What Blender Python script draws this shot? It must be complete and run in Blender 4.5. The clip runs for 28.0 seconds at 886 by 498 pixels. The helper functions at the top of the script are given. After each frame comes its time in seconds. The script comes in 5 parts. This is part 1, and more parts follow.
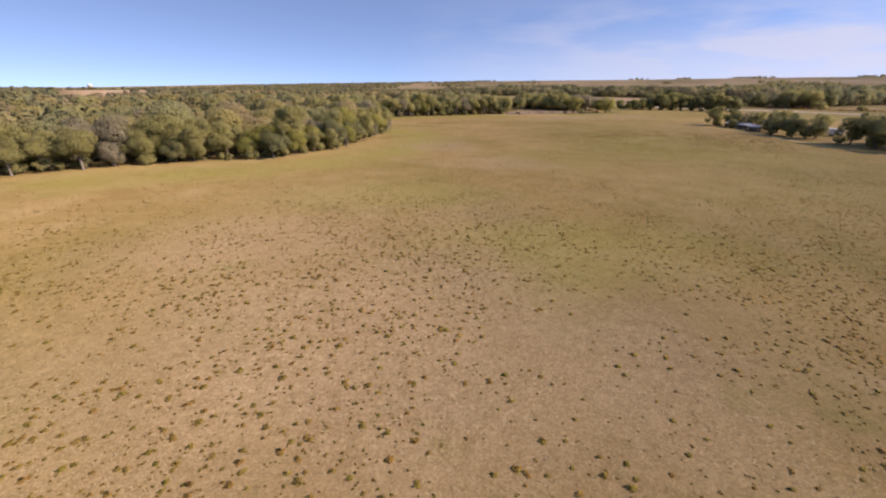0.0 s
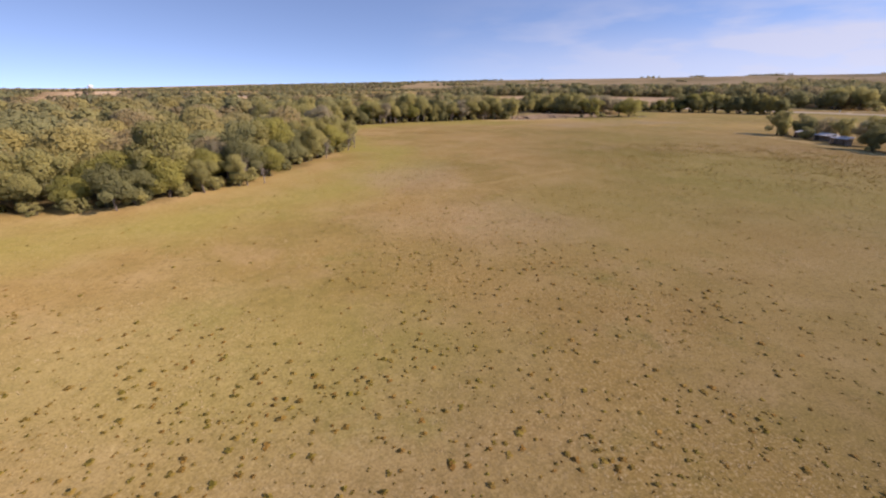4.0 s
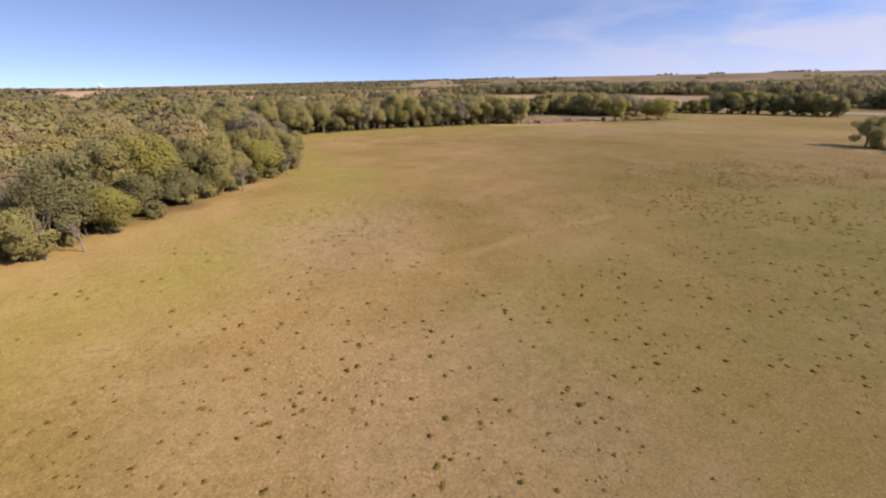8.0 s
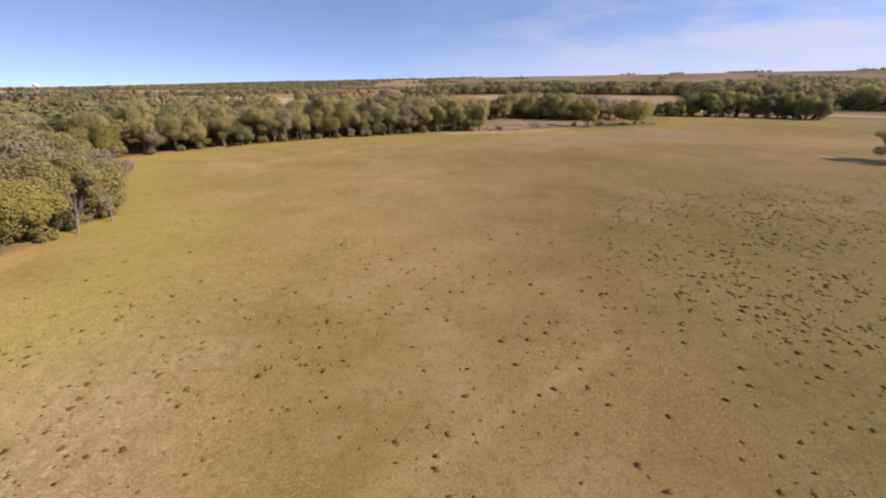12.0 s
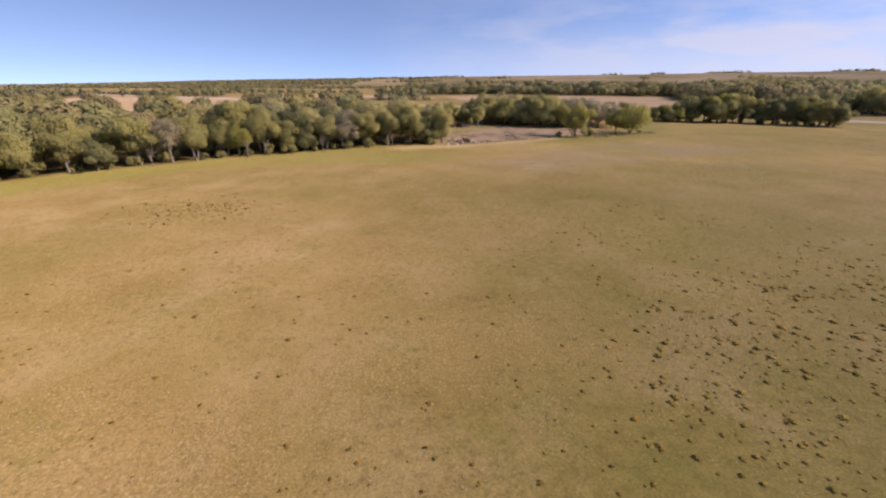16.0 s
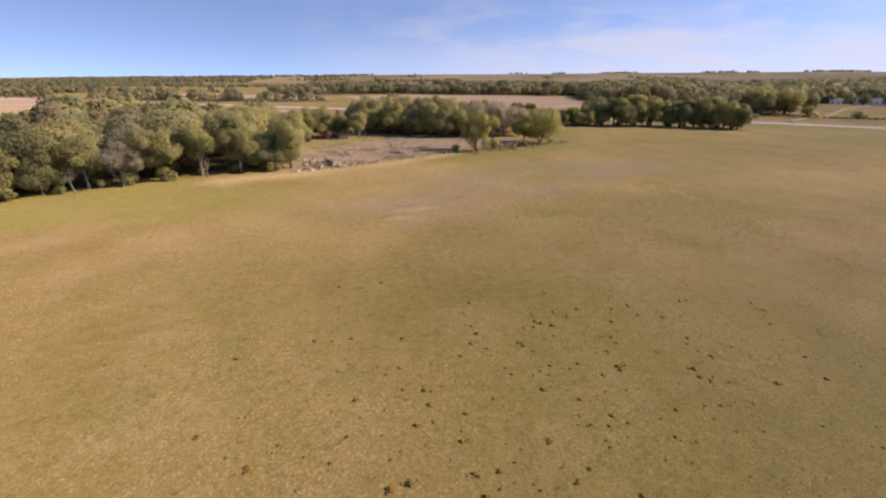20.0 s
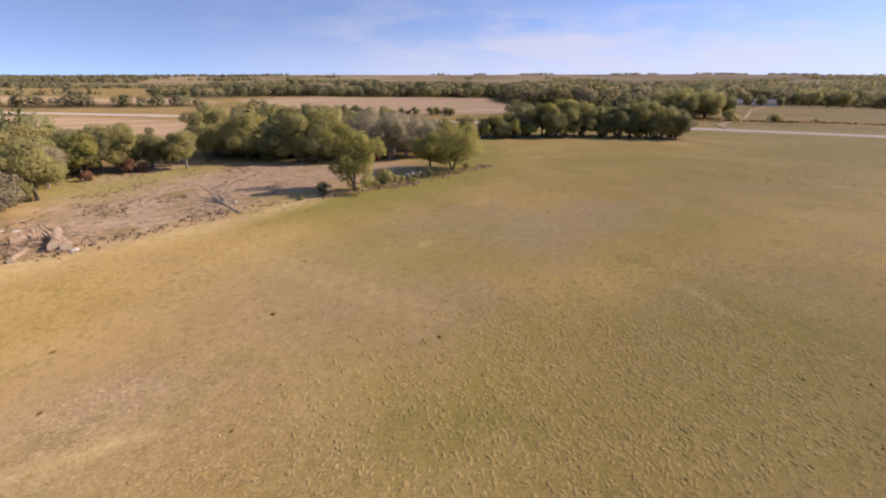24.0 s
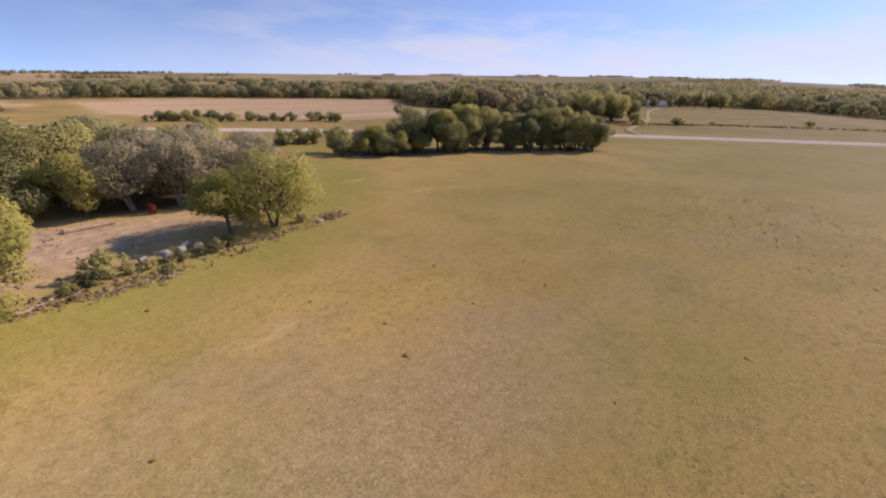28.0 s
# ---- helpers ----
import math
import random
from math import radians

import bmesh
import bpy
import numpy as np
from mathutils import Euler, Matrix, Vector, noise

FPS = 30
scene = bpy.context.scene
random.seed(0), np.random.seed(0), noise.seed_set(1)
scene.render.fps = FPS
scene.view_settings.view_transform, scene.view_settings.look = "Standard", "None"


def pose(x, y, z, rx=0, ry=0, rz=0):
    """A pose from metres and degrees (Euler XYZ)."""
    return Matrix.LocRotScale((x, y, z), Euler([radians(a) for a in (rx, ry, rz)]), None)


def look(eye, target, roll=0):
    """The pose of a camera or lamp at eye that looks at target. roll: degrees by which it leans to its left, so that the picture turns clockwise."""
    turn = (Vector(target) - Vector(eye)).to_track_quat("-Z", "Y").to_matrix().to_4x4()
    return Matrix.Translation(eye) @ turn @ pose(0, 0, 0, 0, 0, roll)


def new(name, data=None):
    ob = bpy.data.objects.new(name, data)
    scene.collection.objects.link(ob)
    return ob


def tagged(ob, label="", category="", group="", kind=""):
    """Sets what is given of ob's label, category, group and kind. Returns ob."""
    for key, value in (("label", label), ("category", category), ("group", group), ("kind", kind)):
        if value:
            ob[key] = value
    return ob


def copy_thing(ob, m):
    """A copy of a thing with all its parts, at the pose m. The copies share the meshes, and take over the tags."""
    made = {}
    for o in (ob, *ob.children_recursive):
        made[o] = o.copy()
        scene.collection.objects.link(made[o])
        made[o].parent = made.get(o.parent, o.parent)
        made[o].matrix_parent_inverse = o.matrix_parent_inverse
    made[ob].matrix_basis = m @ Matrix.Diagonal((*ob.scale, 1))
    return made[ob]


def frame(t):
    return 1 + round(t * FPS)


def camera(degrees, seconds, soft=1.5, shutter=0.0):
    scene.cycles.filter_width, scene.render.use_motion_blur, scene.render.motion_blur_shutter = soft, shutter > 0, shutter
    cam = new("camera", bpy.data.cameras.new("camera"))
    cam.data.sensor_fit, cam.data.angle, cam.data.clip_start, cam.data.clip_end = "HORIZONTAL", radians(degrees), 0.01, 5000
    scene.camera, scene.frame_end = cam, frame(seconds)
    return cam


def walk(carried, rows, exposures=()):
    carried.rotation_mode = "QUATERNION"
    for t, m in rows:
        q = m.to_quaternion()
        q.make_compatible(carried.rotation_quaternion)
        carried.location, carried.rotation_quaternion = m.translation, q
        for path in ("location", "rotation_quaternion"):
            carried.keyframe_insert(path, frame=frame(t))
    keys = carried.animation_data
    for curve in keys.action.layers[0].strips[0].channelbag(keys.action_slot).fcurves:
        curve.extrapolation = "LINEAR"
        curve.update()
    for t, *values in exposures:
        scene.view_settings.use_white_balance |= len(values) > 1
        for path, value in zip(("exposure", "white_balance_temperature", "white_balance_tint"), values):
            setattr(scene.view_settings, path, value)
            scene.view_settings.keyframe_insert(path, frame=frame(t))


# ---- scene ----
cam = camera(94.9, 28.0, 2.15)
METRES, EYE, TILT, LEAN, TURN = 250.0, 16.0, 0.0, 0.0, -5.6
ROWS = [
    (0.0, 0.0, 0.0, 0.0, 0.22, -22.03, -0.56),
    (0.5, 0.004, 0.0192, -0.0002, 0.51, -22.05, -0.5),
    (1.0, 0.0075, 0.0396, -0.0003, 0.55, -22.05, -0.45),
    (1.5, 0.0107, 0.0605, -0.0001, 0.55, -22.08, -0.45),
    (2.0, 0.0139, 0.0824, 0.0004, 0.63, -22.14, -0.44),
    (2.5, 0.0168, 0.1036, 0.0007, 0.68, -22.16, -0.42),
    (3.0, 0.0196, 0.1239, 0.0007, 0.86, -22.11, -0.39),
    (3.5, 0.023, 0.1441, 0.0006, 1.0, -22.07, -0.31),
    (4.0, 0.0264, 0.1636, 0.0008, 1.15, -22.12, -0.29),
    (4.5, 0.0307, 0.1847, 0.0008, 1.36, -22.15, -0.25),
    (6.5, 0.0406, 0.2496, 0.0014, 2.21, -22.28, -0.22),
    (7.0, 0.0435, 0.2645, 0.0012, 2.37, -22.28, -0.16),
    (7.5, 0.0466, 0.2797, 0.0007, 2.67, -22.29, -0.14),
    (8.0, 0.0503, 0.2952, 0.0007, 2.72, -22.35, -0.08),
    (8.5, 0.0539, 0.311, 0.0009, 2.81, -22.38, -0.08),
    (9.0, 0.0573, 0.3264, 0.001, 2.86, -22.39, -0.11),
    (9.5, 0.0607, 0.3419, 0.0008, 2.87, -22.41, -0.1),
    (10.0, 0.0641, 0.3572, 0.0007, 2.86, -22.4, -0.12),
    (10.5, 0.0676, 0.3723, 0.0004, 2.72, -22.42, -0.14),
    (11.0, 0.0711, 0.3866, 0.0005, 0.77, -22.4, -0.19),
    (11.5, 0.0757, 0.4004, 0.0006, -1.02, -22.38, -0.18),
    (12.0, 0.0808, 0.4151, 0.0006, -1.38, -22.41, -0.19),
    (12.5, 0.0861, 0.4301, 0.0007, -1.83, -22.41, -0.22),
    (14.5, 0.1042, 0.4942, 0.0022, -3.11, -22.53, -0.32),
    (15.0, 0.1092, 0.5097, 0.0021, -3.27, -22.5, -0.37),
    (15.5, 0.1144, 0.5252, 0.0021, -3.38, -22.51, -0.39),
    (16.0, 0.1195, 0.5406, 0.002, -3.48, -22.52, -0.43),
    (16.5, 0.1247, 0.5565, 0.0019, -3.62, -22.54, -0.44),
    (17.0, 0.1298, 0.5722, 0.002, -4.03, -22.56, -0.5),
    (17.5, 0.135, 0.588, 0.002, -8.13, -22.52, -0.69),
    (18.0, 0.1426, 0.6022, 0.0023, -13.61, -22.51, -0.78),
    (18.5, 0.1505, 0.6165, 0.0026, -14.32, -22.51, -0.78),
    (19.0, 0.1603, 0.6326, 0.0026, -14.39, -22.53, -0.77),
    (19.5, 0.1699, 0.6484, 0.0027, -14.48, -22.55, -0.74),
    (20.0, 0.1807, 0.6666, 0.003, -14.75, -22.59, -0.73),
    (20.5, 0.1907, 0.6848, 0.0035, -15.18, -22.61, -0.77),
    (22.5, 0.2294, 0.7514, 0.0052, -15.51, -22.45, -0.62),
    (23.0, 0.2398, 0.7691, 0.0049, -16.74, -22.41, -0.64),
    (23.5, 0.251, 0.7842, 0.0049, -21.91, -22.41, -0.82),
    (24.0, 0.2632, 0.7993, 0.005, -24.61, -22.37, -0.89),
    (24.5, 0.2753, 0.8148, 0.0048, -25.78, -22.32, -0.91),
    (25.0, 0.2875, 0.83, 0.0041, -27.9, -22.29, -1.04),
    (25.5, 0.3012, 0.844, 0.0034, -32.74, -22.2, -1.17),
    (26.0, 0.3164, 0.856, 0.0032, -34.95, -22.18, -1.21),
    (26.5, 0.3314, 0.8685, 0.0036, -35.19, -22.17, -1.24),
    (27.0, 0.3455, 0.8811, 0.0043, -35.6, -22.15, -1.29),
    (27.5, 0.3578, 0.8923, 0.005, -36.0, -22.15, -1.3),
    (28.0, 0.3683, 0.9024, 0.0053, -36.1, -22.11, -1.3),
]
walk(cam, [(t, pose(0, 0, EYE, TILT, LEAN, TURN) @ pose(METRES * x, METRES * y, METRES * z, 90 + pitch, roll, yaw)) for t, x, y, z, yaw, pitch, roll in ROWS],
     [(0.0, 0.55, 6900, 28), (28.0, 0.55, 6900, 28)])

# ---- light ----
SUN_AZ, SUN_EL = 108.0, 33.0          # degrees clockwise from +y, and above the horizon
world = bpy.data.worlds.new("sky")
scene.world = world
world.use_nodes = True


def sky_nodes():
    nt = world.node_tree
    nt.nodes.clear()
    N, L = nt.nodes.new, nt.links.new
    out, bg, sky = N("ShaderNodeOutputWorld"), N("ShaderNodeBackground"), N("ShaderNodeTexSky")
    sky.sky_type, sky.sun_disc = "NISHITA", False
    sky.sun_elevation, sky.sun_rotation = radians(SUN_EL), radians(SUN_AZ)
    sky.air_density, sky.dust_density, sky.ozone_density, sky.altitude = 1.0, 0.1, 3.0, 400
    bg.inputs["Strength"].default_value = 0.15
    # thin cirrus low over the hills
    co, sep = N("ShaderNodeTexCoord"), N("ShaderNodeSeparateXYZ")
    L(co.outputs["Generated"], sep.inputs[0])
    stretch = N("ShaderNodeMapping")
    stretch.inputs["Scale"].default_value = (2.0, 2.0, 8.0)
    L(co.outputs["Generated"], stretch.inputs["Vector"])
    puff = N("ShaderNodeTexNoise")
    puff.inputs["Scale"].default_value, puff.inputs["Detail"].default_value, puff.inputs["Roughness"].default_value = 2.6, 6.0, 0.5
    L(stretch.outputs[0], puff.inputs["Vector"])
    wisp = N("ShaderNodeMapRange")
    wisp.inputs["From Min"].default_value, wisp.inputs["From Max"].default_value = 0.44, 0.70
    L(puff.outputs["Fac"], wisp.inputs["Value"])
    side = N("ShaderNodeVectorMath")
    side.operation = "DOT_PRODUCT"
    side.inputs[1].default_value = (math.sin(radians(62)), math.cos(radians(62)), 0.0)
    L(co.outputs["Generated"], side.inputs[0])
    where = N("ShaderNodeMapRange")
    where.inputs["From Min"].default_value, where.inputs["From Max"].default_value = 0.45, 1.0
    L(side.outputs["Value"], where.inputs["Value"])
    low = N("ShaderNodeMapRange")
    low.inputs["From Min"].default_value, low.inputs["From Max"].default_value = 0.18, 0.11
    L(sep.outputs["Z"], low.inputs["Value"])
    m1, m2, m3 = N("ShaderNodeMath"), N("ShaderNodeMath"), N("ShaderNodeMath")
    for m in (m1, m2, m3):
        m.operation = "MULTIPLY"
    veil, cloud = N("ShaderNodeMapRange"), N("ShaderNodeMath")
    veil.interpolation_type, cloud.operation, cloud.use_clamp = "SMOOTHSTEP", "ADD", True
    veil.inputs["From Min"].default_value, veil.inputs["From Max"].default_value, veil.inputs["To Max"].default_value = 0.125, 0.03, 0.8
    L(sep.outputs["Z"], veil.inputs["Value"]), L(veil.outputs[0], cloud.inputs[0]), L(wisp.outputs[0], cloud.inputs[1])
    L(cloud.outputs[0], m1.inputs[0]), L(where.outputs[0], m1.inputs[1])
    lift, unit = N("ShaderNodeMapping"), N("ShaderNodeVectorMath")
    lift.inputs["Location"].default_value, lift.inputs["Scale"].default_value = (0, 0, 0.21), (1, 1, 2.0)
    unit.operation = "NORMALIZE"
    L(co.outputs["Generated"], lift.inputs["Vector"]), L(lift.outputs[0], unit.inputs[0]), L(unit.outputs[0], sky.inputs["Vector"])
    L(m1.outputs[0], m2.inputs[0]), L(low.outputs[0], m2.inputs[1])
    L(m2.outputs[0], m3.inputs[0])
    m3.inputs[1].default_value = 0.75
    mix = N("ShaderNodeMix")
    mix.data_type = "RGBA"
    L(m3.outputs[0], mix.inputs["Factor"])
    L(sky.outputs[0], mix.inputs["A"])
    mix.inputs["B"].default_value = (3.1, 3.4, 3.8, 1)
    L(mix.outputs["Result"], bg.inputs["Color"])
    L(bg.outputs[0], out.inputs["Surface"])


sky_nodes()
sun = new("sun", bpy.data.lights.new("sun", "SUN"))
sun.data.energy, sun.data.angle, sun.data.color = 3.75, radians(0.6), (1.0, 0.93, 0.82)
sun_way = Vector((math.sin(radians(SUN_AZ)) * math.cos(radians(SUN_EL)), math.cos(radians(SUN_AZ)) * math.cos(radians(SUN_EL)), math.sin(radians(SUN_EL))))
sun.matrix_basis = look(sun_way * 500, (0, 0, 0))


# ---- materials ----
def material(name):
    mat = bpy.data.materials.new(name)
    mat.use_nodes = True
    nt = mat.node_tree
    bsdf = next(n for n in nt.nodes if n.type == "BSDF_PRINCIPLED")
    bsdf.inputs["Roughness"].default_value = 0.9
    bsdf.inputs["Specular IOR Level"].default_value = 0.1
    bsdf.inputs["Diffuse Roughness"].default_value = 0.4
    return mat, nt, bsdf


def ramp(nt, fac, stops):
    node = nt.nodes.new("ShaderNodeValToRGB")
    els = node.color_ramp.elements
    while len(els) < len(stops):
        els.new(0.5)
    for e, (p, c) in zip(els, stops):
        e.position, e.color = p, (*c, 1)
    nt.links.new(fac, node.inputs[0])
    return node.outputs[0]


def noise_at(nt, vector, scale, detail=4.0, rough=0.55):
    node = nt.nodes.new("ShaderNodeTexNoise")
    node.inputs["Scale"].default_value, node.inputs["Detail"].default_value, node.inputs["Roughness"].default_value = scale, detail, rough
    nt.links.new(vector, node.inputs["Vector"])
    return node.outputs["Fac"]


def blend(nt, fac, a, b, mode="MIX"):
    node = nt.nodes.new("ShaderNodeMix")
    node.data_type, node.blend_type = "RGBA", mode
    for sock, v in (("Factor", fac), ("A", a), ("B", b)):
        if isinstance(v, (int, float)):
            node.inputs[sock].default_value = v
        elif isinstance(v, tuple):
            node.inputs[sock].default_value = (*v, 1)
        else:
            nt.links.new(v, node.inputs[sock])
    return node.outputs["Result"]


def remap(nt, v, a, b, lo=0.0, hi=1.0):
    node = nt.nodes.new("ShaderNodeMapRange")
    for k, x in (("From Min", a), ("From Max", b), ("To Min", lo), ("To Max", hi)):
        node.inputs[k].default_value = x
    nt.links.new(v, node.inputs["Value"])
    return node.outputs[0]


def product(nt, a, b):
    node = nt.nodes.new("ShaderNodeMath")
    node.operation = "MULTIPLY"
    nt.links.new(a, node.inputs[0]), nt.links.new(b, node.inputs[1])
    return node.outputs[0]


def add(nt, a, b):
    node = nt.nodes.new("ShaderNodeMath")
    node.operation, node.use_clamp = "ADD", True
    nt.links.new(a, node.inputs[0]), nt.links.new(b, node.inputs[1])
    return node.outputs[0]


def bump(nt, height, strength, distance, bsdf):
    node = nt.nodes.new("ShaderNodeBump")
    node.inputs["Strength"].default_value, node.inputs["Distance"].default_value = strength, distance
    nt.links.new(height, node.inputs["Height"])
    nt.links.new(node.outputs[0], bsdf.inputs["Normal"])


def here(nt):
    return nt.nodes.new("ShaderNodeNewGeometry").outputs["Position"]


def streaked(nt, p, angle, along):
    node = nt.nodes.new("ShaderNodeMapping")
    node.inputs["Rotation"].default_value, node.inputs["Scale"].default_value = (0, 0, radians(angle)), (along, 1.0, 1)
    nt.links.new(p, node.inputs["Vector"])
    return node.outputs[0]


def ground_material():
    mat, nt, bsdf = material("prairie_grass")
    p = here(nt)

    def mask(name):
        node = nt.nodes.new("ShaderNodeAttribute")
        node.attribute_name = name
        return node.outputs["Fac"]

    big, mid, small, fine = noise_at(nt, p, 0.022, 5), noise_at(nt, p, 0.13, 6), noise_at(nt, p, 0.9, 6, 0.65), noise_at(nt, p, 7.0, 6, 0.7)
    straw = ramp(nt, mid, [(0.3, (0.30, 0.20, 0.08)), (0.5, (0.37, 0.26, 0.115)), (0.7, (0.45, 0.325, 0.175))])
    olive = ramp(nt, small, [(0.3, (0.19, 0.155, 0.045)), (0.7, (0.31, 0.24, 0.08))])
    col = blend(nt, remap(nt, big, 0.40, 0.60, 0.0, 0.85), straw, olive)
    rust = remap(nt, noise_at(nt, p, 0.06, 6, 0.6), 0.44, 0.64, 0.0, 0.6)
    col = blend(nt, rust, col, (0.355, 0.238, 0.09))
    bare = remap(nt, noise_at(nt, p, 0.085, 7, 0.68), 0.53, 0.70, 0.0, 0.6)
    col = blend(nt, bare, col, (0.43, 0.305, 0.175))
    ruddy = product(nt, mask("ruddy"), remap(nt, noise_at(nt, p, 0.045, 7, 0.65), 0.36, 0.58, 0.35, 1.0))
    col = blend(nt, ruddy, col, (0.525, 0.367, 0.142))
    bleached = product(nt, mask("ruddy"), remap(nt, noise_at(nt, streaked(nt, p, 35, 0.5), 0.075, 8, 0.72), 0.52, 0.67, 0.0, 0.5))
    bleached = add(nt, bleached, mask("bleached"))
    ashen = ramp(nt, small, [(0.3, (0.285, 0.20, 0.145)), (0.5, (0.36, 0.26, 0.19)), (0.7, (0.45, 0.335, 0.255))])
    col = blend(nt, bleached, col, ashen)
    green = remap(nt, noise_at(nt, p, 0.10, 7, 0.7), 0.55, 0.70, 0.0, 0.6)
    col = blend(nt, green, col, (0.20, 0.19, 0.05))
    clump = remap(nt, noise_at(nt, p, 1.6, 6, 0.8), 0.50, 0.68, 0.0, 0.7)
    col = blend(nt, clump, col, (0.17, 0.125, 0.05))
    fleck = remap(nt, noise_at(nt, p, 5.5, 6, 0.85), 0.53, 0.66, 0.0, 1.0)
    where = remap(nt, noise_at(nt, p, 0.06, 5, 0.6), 0.42, 0.60, 0.08, 1.0)
    fleck = product(nt, fleck, where)
    col = blend(nt, fleck, col, (0.62, 0.49, 0.31))
    crumbs = product(nt, mask("bleached"), remap(nt, noise_at(nt, p, 3.2, 7, 0.85), 0.50, 0.62, 0.0, 1.0))
    col = blend(nt, crumbs, col, (0.66, 0.53, 0.36))
    lush = ramp(nt, small, [(0.3, (0.258, 0.245, 0.062)), (0.7, (0.365, 0.325, 0.098))])
    col = blend(nt, mask("lush"), col, lush)
    pale = ramp(nt, small, [(0.3, (0.47, 0.34, 0.155)), (0.7, (0.63, 0.49, 0.285))])
    col = blend(nt, mask("pale"), col, pale)
    streak = nt.nodes.new("ShaderNodeMapping")
    streak.inputs["Rotation"].default_value, streak.inputs["Scale"].default_value = (0, 0, radians(-25)), (0.25, 1.6, 1)
    nt.links.new(p, streak.inputs["Vector"])
    soil = ramp(nt, small, [(0.3, (0.275, 0.195, 0.145)), (0.5, (0.40, 0.29, 0.22)), (0.7, (0.54, 0.41, 0.32))])
    worn = remap(nt, noise_at(nt, streak.outputs[0], 0.5, 5, 0.6), 0.5, 0.66, 0.0, 0.6)
    soil = blend(nt, worn, soil, (0.58, 0.44, 0.34))
    soil = blend(nt, remap(nt, noise_at(nt, p, 0.14, 6, 0.65), 0.52, 0.66, 0.0, 0.75), soil, (0.26, 0.21, 0.085))
    col = blend(nt, mask("soil"), col, soil)
    rows = noise_at(nt, streaked(nt, p, 33, 0.06), 0.12, 4, 0.6)
    crop = ramp(nt, rows, [(0.32, (0.35, 0.255, 0.15)), (0.45, (0.47, 0.325, 0.225)), (0.56, (0.53, 0.385, 0.275)), (0.68, (0.60, 0.46, 0.345))])
    col = blend(nt, mask("crop"), col, crop)
    litter = ramp(nt, small, [(0.3, (0.07, 0.055, 0.03)), (0.7, (0.14, 0.105, 0.055))])
    col = blend(nt, mask("litter"), col, litter)
    # ridge colours with low saturation, distance haze painted in
    hill = ramp(nt, noise_at(nt, p, 0.004, 6, 0.6), [(0.35, (0.22, 0.18, 0.095)), (0.5, (0.33, 0.25, 0.15)), (0.65, (0.42, 0.32, 0.21))])
    col = blend(nt, mask("hill"), col, hill)
    col = blend(nt, 0.7, col, ramp(nt, fine, [(0.3, (0.55, 0.53, 0.5)), (0.5, (1, 1, 1)), (0.7, (1.38, 1.4, 1.4))]), "MULTIPLY")
    col = blend(nt, 1.0, col, (0.905, 0.858, 0.69), "MULTIPLY")
    nt.links.new(col, bsdf.inputs["Base Color"])
    bsdf.inputs["Diffuse Roughness"].default_value = 0.52
    both = blend(nt, 0.5, noise_at(nt, p, 2.2, 5, 0.7), noise_at(nt, p, 9.0, 4, 0.7))
    bump(nt, both, 0.32, 0.15, bsdf)
    return mat


TREE_TONES = [(0.0, (0.74, 0.80, 0.84)), (0.25, (0.93, 0.98, 0.92)), (0.5, (1.1, 1.04, 0.85)), (0.72, (1.0, 0.98, 0.95)), (0.86, (1.03, 0.92, 0.98)), (1.0, (0.95, 0.86, 1.0))]


